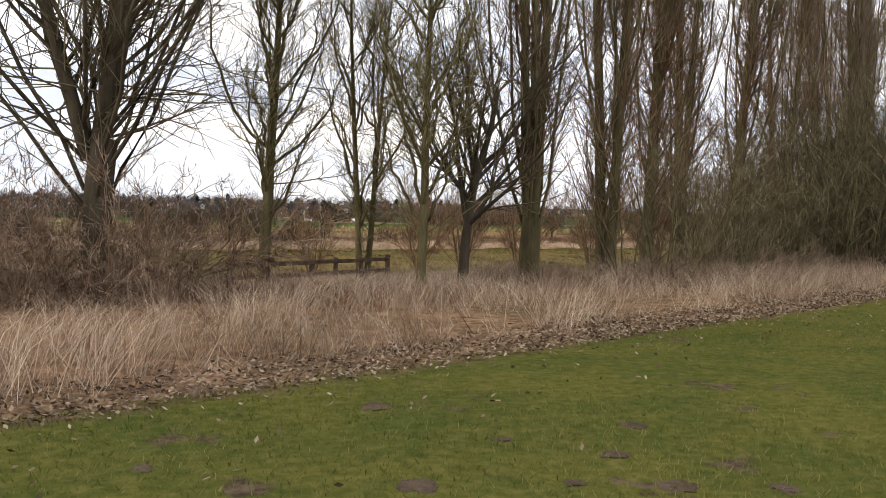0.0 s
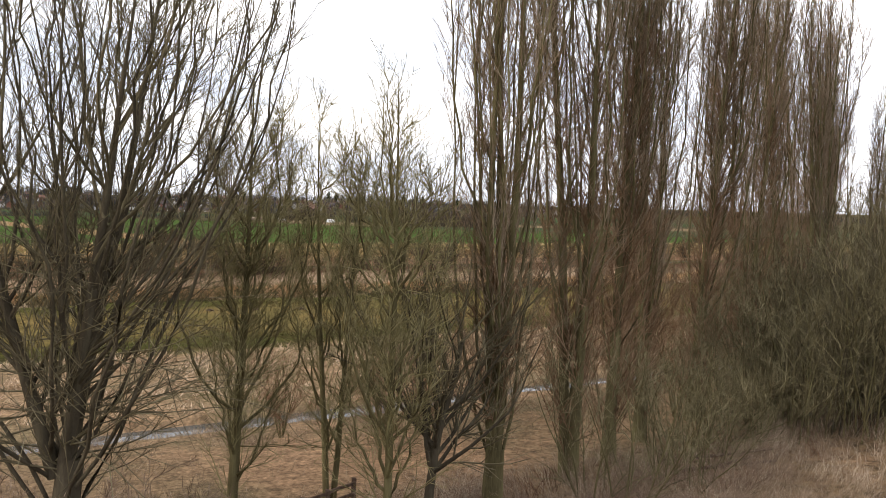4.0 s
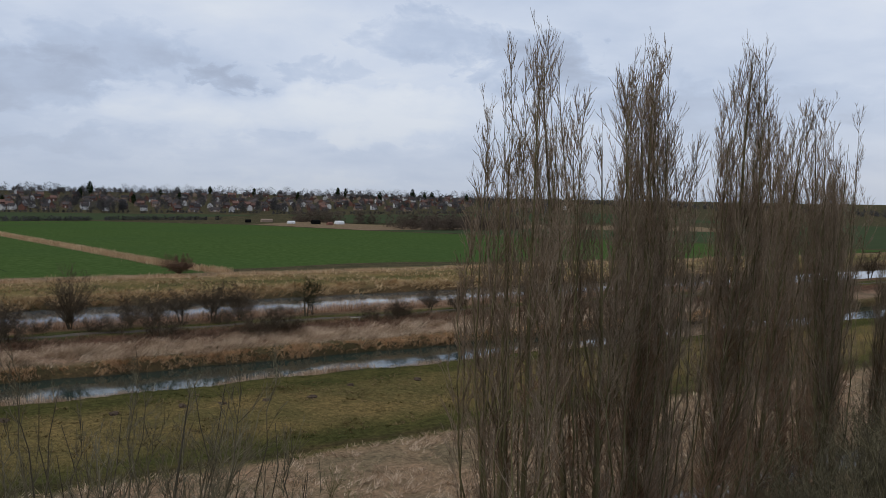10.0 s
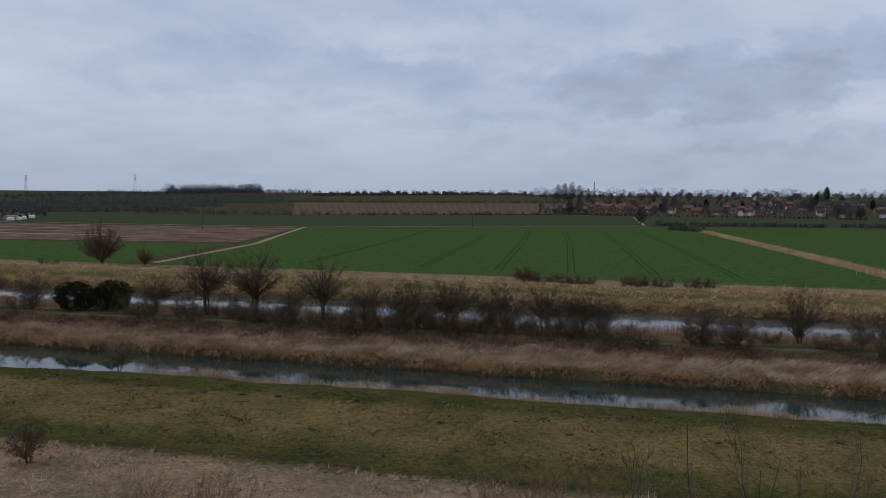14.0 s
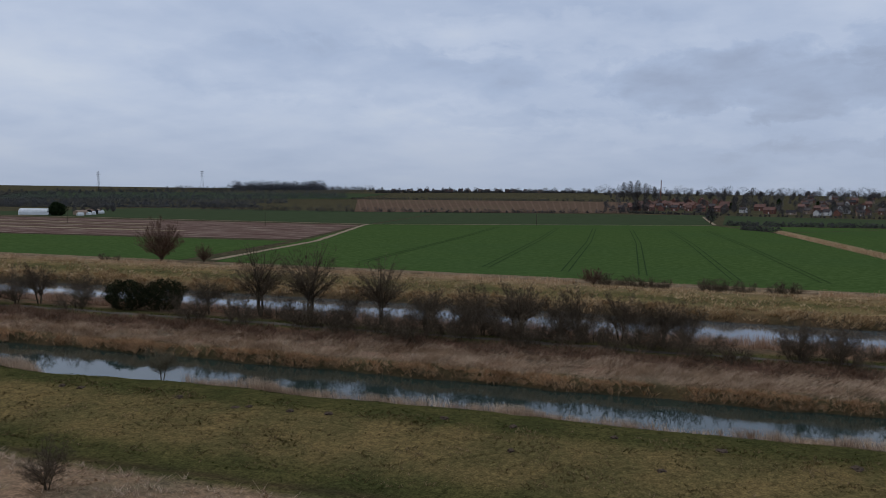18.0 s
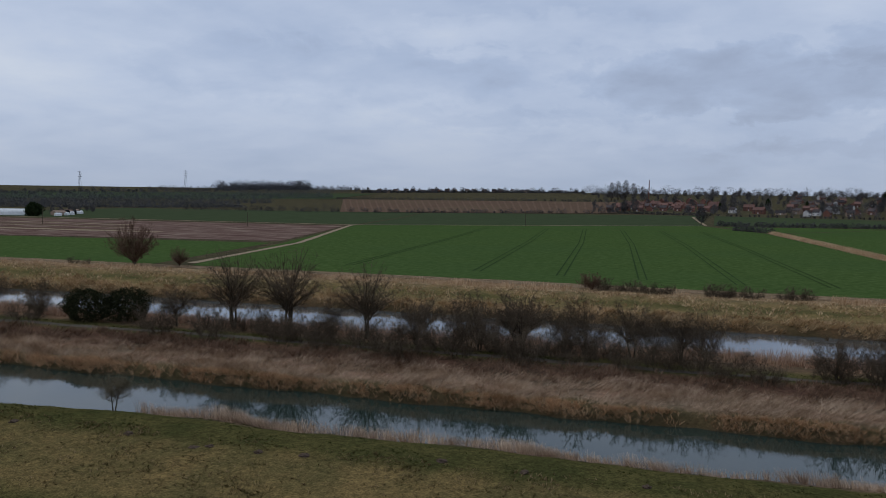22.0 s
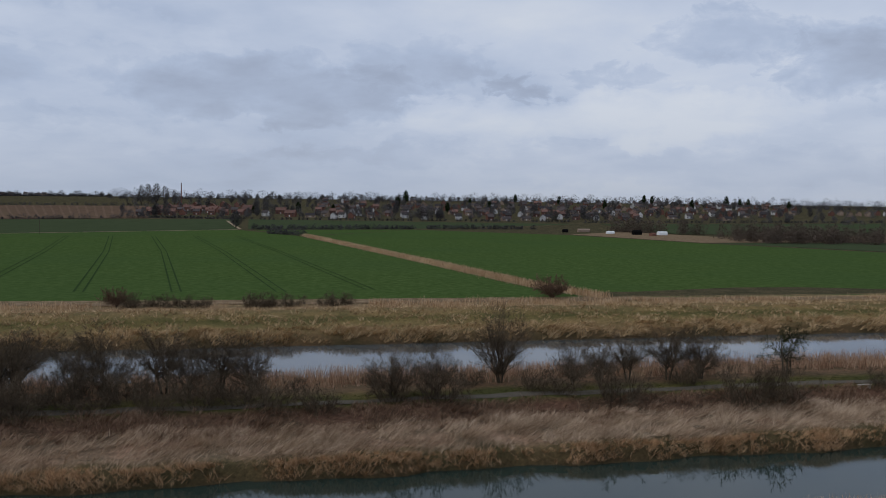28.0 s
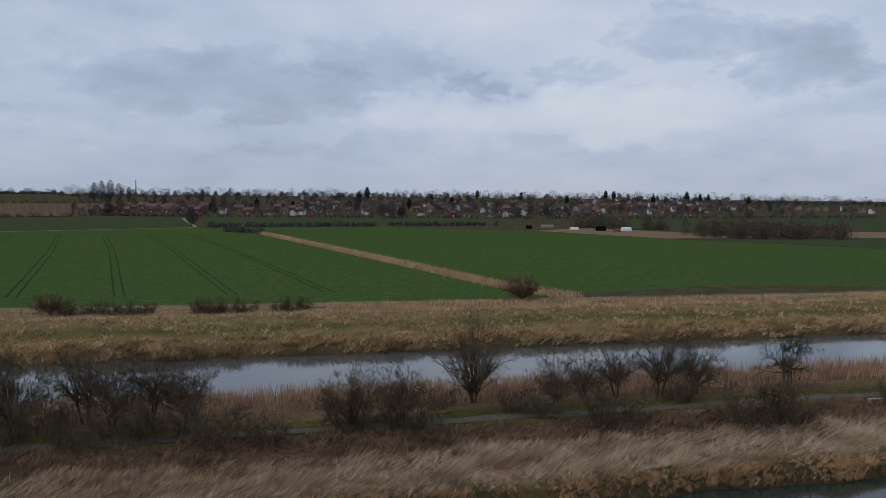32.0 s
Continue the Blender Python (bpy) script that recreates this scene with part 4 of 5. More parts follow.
# birds' nests of twigs
def nest(x, y, z, size):
    rng = np.random.default_rng(int(x * 10))
    n = 260
    a = rng.normal(0, 1, (n, 3))
    a /= np.linalg.norm(a, axis=1, keepdims=True)
    a[:, 2] = -np.abs(a[:, 2]) * 0.8
    w = np.cross(a, rng.normal(0, 1, (n, 3)))
    P, R = grow(rng, a * size * rng.uniform(0.6, 1.0, (n, 1)) - w * size * 0.3, w, np.full(n, size * 0.9), np.full(n, 0.006), 3, 0.2)
    ob = tagged(new("nest", mesh_from("nest", *tubes(P, R, 3), M_TWIG_DARK)), "dark round bird nest of twigs in the branches", "nest")
    ob.location = (x, y, z)


nest(3.8, 10.9, 13.35, 0.22)
nest(10.95, 13.5, 11.3, 0.2)


# ---------------------------------------------------------------- fence and fallen poles
def box(bm, size, m=Matrix()):
    bmesh.ops.create_cube(bm, size=1, matrix=m @ Matrix.Diagonal((*size, 1)))


def plank(name, a, b, w, h, parent, seed):
    """A worn bar from a to b."""
    rng = random.Random(seed)
    a, b = Vector(a), Vector(b)
    bm = bmesh.new()
    box(bm, ((b - a).length, w, h))
    bmesh.ops.bevel(bm, geom=bm.edges[:], offset=0.008, segments=1, affect="EDGES")
    for v in bm.verts:
        v.co += Vector((rng.uniform(-0.01, 0.01), rng.uniform(-0.006, 0.006), rng.uniform(-0.01, 0.01)))
    me = bpy.data.meshes.new(name)
    bm.to_mesh(me)
    bm.free()
    me.materials.append(M_WOOD)
    ob = part(name, me, parent)
    way = (b - a).normalized()
    side = way.cross(Vector((0, 0, 1))).normalized() if abs(way.z) < 0.95 else Vector((0, 1, 0))
    m = Matrix((way, -side, side.cross(way))).transposed().to_4x4()
    m.translation = (a + b) / 2
    ob.matrix_basis = m
    return ob


fence = tagged(new("fence"), "old weathered wooden post and rail fence in long grass", "fence")
posts = [(3.85, 12.05), (4.6, 12.6), (5.45, 13.1), (6.35, 13.6), (6.95, 14.05), (7.6, 14.45), (8.35, 14.95)]
for k, (x, y) in enumerate(posts):
    z = float(land(x, y))
    plank("post", (x, y, z - 0.3), (x + 0.02, y, (3.62, 3.55, 3.66, 3.57, 3.6, 3.58, 3.62)[k]), 0.09, 0.09, fence, k)
for k in range(len(posts) - 1):
    (x, y), (u, v) = posts[k], posts[k + 1]
    for j, z in enumerate((3.06, 3.28, 3.52)):
        if k == 0 and j:
            continue
        plank("rail", (x - 0.05, y - 0.06, z - (0.06 if k == 0 else 0)), (u + 0.05, v - 0.06, z + (0.10 if k == 0 else 0)), 0.035, 0.075, fence, 20 + 4 * k + j)

for k, (a, b) in enumerate((((17.6, 14.9, 3.15), (20.6, 14.6, 3.35)), ((18.0, 14.5, 3.2), (20.2, 14.9, 3.25)), ((18.3, 15.2, 3.12), (21.0, 15.3, 3.2)))):
    a, b = np.array([a]), np.array([b])
    P, R = grow(np.random.default_rng(90 + k), a, b - a, np.array([np.linalg.norm(b - a)]), np.array([0.05]), 6, 0.03, 0, 0.6)
    P[..., 2] = land(P[..., 0], P[..., 1]) + 0.05 + 0.1 * k
    tagged(new("fallen_pole", mesh_from("fallen_pole", *tubes(P, R, 6), M_WOOD, smooth=True)), "pale fallen branch lying in dry grass", "branch", "fallen branches")

# ---------------------------------------------------------------- levee trees
def round_tree(name, seed, height, width, label, bole, stems=1, r=0.1, branches=46, flat=-10, shoots=(12, 50, 0.30), twigs=(6, 46, 0.46), fine=5, r_twig=0.0075, bark=M_BARK_DARK, twig=M_TWIG_BROWN, limb_parts=6, sweep=0.03, group="trees on the levee", category="tree"):
    """A bare tree whose branches radiate from the stem heads to a rounded crown, with fine twigs all over it."""
    rng = np.random.default_rng(seed)
    ob = new(name)
    ang = np.arange(stems) * 2.4 + rng.uniform(0, 6)
    out = 0.18 * (stems > 1)
    P, R = grow(rng, np.stack([np.cos(ang) * 0.12, np.sin(ang) * 0.12, np.full(stems, -0.25)], 1), np.stack([np.cos(ang) * out, np.sin(ang) * out, np.ones(stems)], 1),
                np.full(stems, bole + 0.25) * rng.uniform(0.9, 1.25, stems), np.full(stems, r), 6, 0.05, 0.0, 0.7)
    for k in range(stems):
        part("trunk", mesh_from("trunk", *tubes(P[k:k + 1], R[k:k + 1], 7), bark, smooth=True), ob)
    own = np.arange(branches) % stems
    f = rng.uniform(3.2, 5.0, branches)
    i0 = np.minimum(f.astype(int), 4)
    root = P[own, i0] + (P[own, i0 + 1] - P[own, i0]) * (f - i0)[:, None]
    az = np.arange(branches) * 2.4 + rng.normal(0, 0.25, branches)
    el = np.arcsin(np.clip(rng.uniform(math.sin(radians(flat)), 1.0, branches), -1, 1))
    tip = np.stack([width / 2 * np.cos(el) * np.cos(az), width / 2 * np.cos(el) * np.sin(az), bole + (height - bole) * (0.36 + 0.64 * np.sin(el))], 1) * rng.uniform(0.8, 1.0, (branches, 1))
    u = np.linspace(0, 1, 9)[None, :, None]
    L = root[:, None] * (1 - u) + tip[:, None] * u
    L[..., 2] += (u[..., 0] * (1 - u[..., 0])) * height * sweep * rng.uniform(-1.5, 3.0, (branches, 1))
    L[:, 1:] += np.cumsum(rng.normal(0, 0.021 * height, (branches, 8, 3)), 1) * 0.5
    LR = np.linspace(1, 0.16, 9)[None] * (r * 0.42 * rng.uniform(0.6, 1.2, branches))[:, None]
    order = np.argsort(-LR[:, 0])
    for k in order[:limb_parts]:
        part("limb", mesh_from("limb", *tubes(L[k:k + 1], LR[k:k + 1], 5), bark, smooth=True), ob)
    rest = order[limb_parts:]
    S, SR = sprout(rng, L, LR, shoots[0], 0.25, 0.99, shoots[1], shoots[2], 5, 0.09, 0.02, 0.5, by_height=0.65, thin=0.3, r_min=r_twig * 1.3)
    T, TR = sprout(rng, S, SR, twigs[0], 0.1, 0.99, twigs[1], twigs[2], 3, 0.1, 0.02, 0.6, by_height=0.5, thin=0.5, r_min=r_twig)
    U, UR = sprout(rng, T, TR, fine, 0.1, 0.98, 42, 0.5, 2, 0.1, 0.0, 0.8, by_height=0.4, thin=0.6, r_min=r_twig * 0.8)
    part("crown", mesh_from("crown", *merge([tubes(L[rest], LR[rest], 4), tubes(S, SR, 3), tubes(T, TR, 3), tubes(U, UR, 1)]), twig), ob, kind="stuff")
    return tagged(ob, label, category, group)


LEVEE = dict(category="tree", group="trees on the levee")
haw = put(round_tree("hawthorn", 41, 5.7, 6.0, "dark bare hawthorn with a rounded crown", 1.6, 2, 0.1), -30.3, 112.6, 0, 1.2)
haw2 = put(round_tree("hawthorn", 43, 5.5, 5.6, "dark bare hawthorn with many stems", 0.7, 4, 0.075, 50), -27.2, 112.0, 0, 1.2)
tall = put(round_tree("levee_tree", 45, 9.0, 9.0, "tall fan-shaped bare tree on the levee", 0.9, 3, 0.11, 70, 0, (12, 38, 0.26), (6, 38, 0.46), sweep=0.08), -2.2, 118.2)
oak = put(round_tree("levee_tree", 46, 12.6, 11.0, "broad bare tree with a rounded dense crown", 4.0, 3, 0.17, 66, -8, (12, 50, 0.26), (6, 44, 0.46), sweep=0.07), -88.6, 102.2)
low = put(plant("bush", 47, 3.0, "dense dark brown bush on the levee", stems=15, r=0.026, lean=0.95, share=0.8, gap=0.6, A=(8, 0.04, 0.97, 46, 0.36, 0.25, 0.0), B=(9, 42, 0.44, 0.0), C=(6, 40, 0.5, 0.0), ks=(3, 2, 2), r_min=0.0095, fine_sides=1, limb_parts=0, category="shrub", group="bushes on the levee",
              twig=M_TWIG_BROWN, stem_name="stem", trunk_sides=4, wander=0.09, a_ratio=0.7, bend=0.0), -13.4, 108.3, 0, 1.35)
def levee_row(places):
    """Copies of levee trees and bushes: source, x, y and size."""
    for src, x, y, sz in places:
        copy_to(src, x, y - (2.4 if src is low and -80 < x < -18 else 0), rr.uniform(0, 360), sz * (1.0 if src is oak else 1.2 if src is low else 1.32 if x < -20 else 1.2))


levee_row(((oak, -80.4, 103.6, 1.05), (haw, -96, 99, 0.9), (haw2, -127.4, 88.5, 1.0), (haw, -126.6, 92, 1.0), (haw2, -120.4, 95.4, 0.9), (low, -92.6, 93.0, 1.0), (low, -85.3, 94.0, 1.1), (haw, -136, 88, 1.0), (haw2, -145, 87, 1.0),
           (low, -140, 84, 1.4), (haw, -160, 83, 1.1), (haw2, -175, 79, 1.1), (low, -116, 90.6, 1.3), (low, -132, 86.6, 1.2), (low, -98, 96, 1.2), (low, -150, 82, 1.4), (low, -80, 100, 1.0), (low, -90, 99.5, 1.2),
           (low, -84, 101, 1.3)))
levee_row(((oak, -68.8, 105.2, 0.9), (low, -69.4, 98.6, 1.2), (low, -58.5, 100.2, 1.4), (haw2, -56.6, 108.5, 1.0), (haw, -48.3, 107.2, 1.1), (low, -47, 105, 1.4), (haw, -50, 112.4, 1.0), (haw2, -61, 104.5, 0.9), (low, -53, 103.5, 1.3),
           (haw, -64, 111, 0.85), (haw2, -74, 104.5, 0.8), (low, -76, 99.6, 1.1), (low, -62, 101, 1.2), (low, -50, 107.5, 1.3), (low, -72, 103, 1.0), (haw2, -53, 106, 1.1), (low, -56, 105.5, 1.4), (low, -66, 102.5, 1.3),
           (low, -45.5, 103.6, 1.1), (low, -74.5, 101.2, 1.3)))
levee_row(((haw2, -41.3, 111, 1.1), (haw, -36, 113.0, 1.0), (low, -37.5, 110, 1.2), (low, -9.0, 108.6, 1.25), (haw2, -9.2, 111.0, 0.85), (haw2, -13.4, 109.5, 0.95), (low, -5.6, 116, 0.7), (low, -34.5, 106.5, 0.9), (haw2, -45, 113.5, 1.0),
           (low, -43, 108.5, 1.3), (low, -40, 107.0, 1.2), (low, -31, 108.5, 1.3), (low, -27.5, 109.6, 1.2), (low, -24, 108.2, 1.1), (haw2, -33, 110.5, 0.9), (low, -20, 107.2, 0.9)))
levee_row(((haw, 16.3, 119.8, 1.0), (haw2, 20.2, 120.7, 1.05), (low, 21.2, 110.2, 1.5), (low, 25.0, 111.6, 1.25), (low, 8.6, 110.6, 1.35), (low, 3.6, 112.6, 0.9), (low, 0.8, 113.6, 0.8), (haw2, 8.5, 119, 0.85), (haw, 12, 120, 0.85),
           (haw2, 5.2, 116.5, 0.8), (low, 38.6, 117.0, 0.8), (low, 42, 116.5, 0.75), (haw2, 43, 117, 0.6), (haw, 49, 119.5, 0.75), (haw2, 54, 120, 0.8), (low, 44.5, 118, 0.7), (haw, 70, 125, 0.9), (haw2, 90, 129, 1.0),
           (low, 76, 124, 1.3), (haw, 176, 152, 1.2), (haw, 205, 158, 1.4), (low, 130, 140, 1.2), (haw2, 110, 134, 1.0), (low, 17.5, 117.2, 0.9)))
flat_top = put(plant("hawthorn", 49, 5.2, "dark flat-topped hawthorn, still half green", stems=2, r=0.13, lean=0.12, share=0.7, gap=0.12, A=(14, 0.4, 1.0, 64, 0.46, 0.4, 0.01), B=(9, 42, 0.5, 0.02), C=(8, 40, 0.55, 0.02), twig=M_TWIG_MOSS, r_min=0.014, fine_sides=1, limb_parts=6, bend=0.0, **LEVEE), 30.2, 121.8, 0, 1.45)
copy_to(flat_top, 31.5, 123.6, 120, 0.8)

ev = put(clumps("evergreen_bush", 61, 9000, 4.6, 3.4, 2.4, "dark evergreen bush on the levee", 0.16, mat=M_IVY, category="shrub", trunk=0.05), -109.5, 95)
copy_to(ev, -104.6, 98, 70, 0.85, tall=1.25)

# beyond the rivers and on the meadow
round_bush = put(round_tree("round_bush", 51, 3.9, 6.4, "round reddish brown bush at the ditch end", 0.25, 6, 0.07, 60, 0, (10, 40, 0.3), (5, 42, 0.46), 3, 0.02, twig=M_TWIG_RED, limb_parts=0, group="", category="shrub"), 18.2, 208.2, 0, 1.5)
bigb = put(round_tree("willow", 53, 12.6, 14.5, "large rounded reddish willow on the far bank", 1.0, 6, 0.2, 96, 4, (12, 34, 0.26), (6, 38, 0.46), 3, 0.02, twig=M_TWIG_RED, group=""), -184, 170)
copy_to(bigb, -173, 175, 60, 0.42)
copy_to(round_bush, -66.3, 188, 60, 1.1)
for x, y, sz in ((-63.5, 187.2, 1.2), (-58, 187.4, 1.1), (-54, 188.0, 1.1), (-50, 188.7, 0.9), (-40.5, 190.0, 1.3), (-37, 190.5, 1.15), (-33.5, 191.2, 1.0), (-26, 193.6, 1.2)):
    copy_to(low, x, y, rr.uniform(0, 360), sz)
for x, y, sz in ((-60, 187.5, 0.7), (-56, 187.8, 0.7), (-52, 188.5, 0.65), (-63, 187, 0.8), (-42, 190, 1.0), (-38.5, 190.3, 0.8), (-35, 191, 0.6), (-28, 193, 1.0), (-24, 194.5, 0.8), (-200, 164, 0.9), (-196, 165, 0.7)):
    copy_to(low, x, y, rr.uniform(0, 360), sz)
copy_to(haw2, -51.3, 39.0, 20, 0.72)
for deg, dist, sz in ((51.5, 35, 1.08), (54.2, 33, 1.0), (50.2, 43, 1.15), (53, 42, 1.1), (56.5, 36, 1.0), (49.2, 36, 0.8)):
    copy_to(t5, *bearing(deg, dist), rr.uniform(0, 360), sz)
put(upright("waterside_tree", 55, 3.5, "small bare tree with a round crown at the water edge", 0.06, 2, 30, 3.6, h0=(0.2, 0.5), climb=(0.3, 0.8), curl=1.3, dome=0.2, lean=0.15, limb_r=0.028, crown=0.45, wave=0.04, shoots=(12, 40, 0.2, 0.0), twigs=(5, 38, 0.46), fine=3, r_twig=0.008, twig=M_TWIG_ASH, bark=M_BARK_DARK, jitter=0.05, limb_parts=8), -70.4, 66.3, 0, 1.25)
osier = put(upright("osier", 57, 4.4, "fine reddish osier shrub on the meadow", 0.035, 6, 26, 2.6, h0=(0.02, 0.4), climb=(0.4, 0.8), curl=1.5, dome=0.15, lean=0.25, limb_r=0.02, shoots=(10, 30, 0.2, 0.03), twigs=(4, 30, 0.46), fine=2, r_twig=0.0062, twig=M_TWIG_SHOOT, jitter=0.06, category="shrub", limb_parts=0, stem="stem"), -13, 43)
for x, y, sz in ((-10, 42, 0.95), (-16, 42.3, 0.85), (-30, 33.4, 0.95), (-27, 32.6, 1.0), (-33, 32.2, 0.85), (-24, 33.5, 0.8), (13, 22, 0.85), (16, 24, 0.9), (19.5, 25, 1.0), (23, 26, 1.1), (27, 28, 1.2), (31, 30, 1.3), (35, 31, 1.4), (11, 20.5, 0.75), (22, 21, 1.0), (8.5, 24, 0.7), (26.5, 22.5, 1.2)):
    copy_to(osier, x, y, rr.uniform(0, 360), sz)


# ---------------------------------------------------------------- grasses
def blades(rng, x, y, h, w, lean, wind=(0, 0), quads=2, swirl=0.0):
    """Tapering grass blades at places x, y, bent over in two steps or straight in one."""
    n = len(x)
    ang = rng.uniform(0, 6.28, n)
    wide = np.stack([np.cos(ang), np.sin(ang), 0 * ang], 1) * (w / 2)[:, None]
    la = rng.uniform(0, 6.28, n)
    if swirl:
        la = swirl * (np.sin(x * 0.9 + 1.3 * np.sin(y * 0.7)) + np.sin(y * 1.1 - x * 0.4)) + rng.normal(0, 1.1, n)
    ln = np.stack([np.cos(la) * lean + wind[0] * h, np.sin(la) * lean + wind[1] * h, 0 * la], 1)
    up = np.stack([0 * h, 0 * h, h], 1)
    root = np.stack([x, y, land(x, y) - 0.03], 1)
    mid, tip = root + ln * 0.35 + up * 0.62, root + ln + up
    i = np.arange(n)
    if quads == 1:
        v = np.stack([root - wide, root + wide, tip + wide * 0.25, tip - wide * 0.25], 1).reshape(-1, 3)
        return v, np.stack([4 * i, 4 * i + 1, 4 * i + 2, 4 * i + 3], 1)
    v = np.stack([root - wide, root + wide, mid - wide * 0.75, mid + wide * 0.75, tip - wide * 0.08, tip + wide * 0.08], 1).reshape(-1, 3)
    i = i * 6
    return v, np.concatenate([np.stack([i, i + 1, i + 3, i + 2], 1), np.stack([i + 2, i + 3, i + 5, i + 4], 1)])


def grass(name, seed, n, x, d, h, w, lean, mat, label, keep=None, wind=(0, 0), clump=0.0, category="grass", quads=1, tuft=1, swirl=0.0):
    """One bed of blades between bounds of x and of d, the distance across the river."""
    rng = np.random.default_rng(seed)
    px, pd = rng.uniform(*x, n), rng.uniform(*d, n)
    if clump:
        c = np.sin(px * 0.9 + 2 * np.sin(pd * 0.7)) * np.sin(pd * 1.1 + px * 0.35) + 0.6 * np.sin(px * 0.23 + pd * 0.5)
        ok = rng.random(n) < np.clip(0.5 + clump * c, 0.05, 1)
        px, pd = px[ok], pd[ok]
    py = pd + SLOPE * px
    if keep is not None:
        ok = keep(px, py, pd)
        px, py = px[ok], py[ok]
    if tuft > 1:
        px, py = np.repeat(px, tuft) + rng.normal(0, 0.07, len(px) * tuft), np.repeat(py, tuft) + rng.normal(0, 0.07, len(py) * tuft)
    m = len(px)
    hh = rng.uniform(h[0], h[1], m) * (0.78 + 0.3 * np.sin(px * 0.31 + 1.7 * np.sin(py * 0.17)) * np.sin(py * 0.6 + px * 0.2))
    v, f = blades(rng, px, py, hh, rng.uniform(0.6, 1.3, m) * w, lean * hh * rng.uniform(0.2, 1.3, m), wind, quads, swirl)
    return tagged(new(name, mesh_from(name, v, f, mat)), label, category, kind="stuff")


def past_lawn(x, y):
    return y - (0.44 * x + 1.42)


grass("tall_grass", 1, 30000, (-9, 36), (-8, 17), (0.3, 0.85), 0.0062, 1.3, M_TALLGRASS, "pale dry tall grass between lawn and trees", keep=lambda x, y, d: (past_lawn(x, y) > 0.95 + 0.4 * np.sin(x * 2.1)) & (past_lawn(x, y) < 11 - 0.16 * x), clump=0.5, quads=2, tuft=11, swirl=2.2)
grass("tall_grass", 2, 90000, (-14, 50), (-6, 31), (0.15, 0.5), 0.014, 1.2, M_DEADGRASS, "brown dead grass under the trees", keep=lambda x, y, d: (past_lawn(x, y) > 1.0) & (y < 32), clump=0.4, quads=1, swirl=2.5)
grass("laid_grass", 19, 15000, (-9, 36), (-8, 12), (0.06, 0.2), 0.007, 3.2, M_TALLGRASS, "flattened dry grass stalks behind the leaf litter", keep=lambda x, y, d: (past_lawn(x, y) > 0.75) & (past_lawn(x, y) < 5), clump=0.4, quads=2, tuft=9)
grass("bracken", 18, 9000, (-6, 34), (-2, 20), (0.15, 0.55), 0.016, 1.2, M_BRACKEN, "red-brown dead bracken under the trees", keep=lambda x, y, d: (past_lawn(x, y) > 4.2 - 0.05 * x) & (past_lawn(x, y) < 10.5 - 0.12 * x), clump=0.6, tuft=9, swirl=2.0)
grass("lawn_grass", 3, 330000, (0, 18), (-7, 7), (0.025, 0.065), 0.008, 1.0, M_GREENGRASS, "short mossy green lawn grass", keep=lambda x, y, d: (past_lawn(x, y) < 0.15) & (past_lawn(x, y) > -5.5), quads=1)
grass("rough_grass", 4, 12000, (-95, 75), (34.5, 54), (0.2, 0.55), 0.04, 1.6, M_REEDPINK, "pale rough tussock grass on the meadow", clump=0.7, wind=(0.3, 0), tuft=10, swirl=2.0)
grass("bank_grass", 5, 22000, (-125, 75), (57.8, 72), (0.08, 0.24), 0.05, 1.2, M_OLIVE, "short olive tussock grass on the flood bank", clump=0.55, tuft=7, swirl=1.5)
grass("bank_grass", 15, 9000, (-125, 75), (70, 79.6), (0.05, 0.16), 0.05, 0.9, M_GREENBANK, "short dark green grass on the bank top", clump=0.5, tuft=8)
grass("bank_grass", 16, 5000, (-125, 75), (53.2, 58.6), (0.06, 0.18), 0.05, 0.9, M_GREENBANK, "short dark green grass along the wheel track", clump=0.5, tuft=8, keep=lambda x, y, d: np.abs(d - 55.6) > 0.45)
grass("reed", 6, 11000, (-140, 100), (79.4, 82.4), (0.7, 1.45), 0.03, 0.6, M_REEDPINK, "pale dry reeds along the near water edge", clump=0.45, wind=(-0.35, 0), tuft=9, swirl=1.0, keep=lambda x, y, d: ((x < -82) | (x > -68)) & (land(x, y) > -1.6))
grass("levee_grass", 7, 32000, (-150, 90), (97.9, 105.2), (0.45, 1.05), 0.036, 1.2, M_REEDPINK, "long wind-laid pale grass on the levee", clump=0.4, wind=(0.7, -0.2), tuft=6, swirl=1.2)
grass("levee_scrub_grass", 13, 14000, (-150, 90), (103.5, 110.2), (0.35, 0.95), 0.05, 1.0, M_BROWNGRASS, "brown dead bracken and grass below the path", clump=0.55, wind=(0.3, -0.1), tuft=9, swirl=2.0)
grass("bank_tussock", 8, 18000, (-160, 100), (95.6, 98.1), (0.3, 0.75), 0.045, 1.1, M_GOLD, "yellow tussocks hanging over the river bank", clump=0.35, wind=(0.1, -0.6), tuft=12, keep=lambda x, y, d: land(x, y) > -1.0)
grass("verge_grass", 17, 9000, (-160, 100), (112.6, 114.4), (0.06, 0.2), 0.06, 0.9, M_GREENBANK, "short green grass verge beside the path", clump=0.4, tuft=4)
grass("reed", 9, 26000, (-180, 150), (119, 136.3), (0.9, 1.9), 0.045, 0.4, M_REED, "reddish brown reeds between levee and wide river", clump=0.4, tuft=5)
grass("bank_tussock", 10, 13000, (-240, 190), (157.6, 164.5), (0.5, 1.1), 0.085, 1.1, M_TUSSOCK, "straw tussocks on the far river bank", clump=0.8, wind=(0.3, -0.6), tuft=8, swirl=1.2)
grass("bank_grass", 11, 12000, (-240, 200), (164, 177), (0.15, 0.45), 0.09, 1.0, M_FARBANK, "rough brown and green grass on the far bank", clump=0.6, tuft=6)
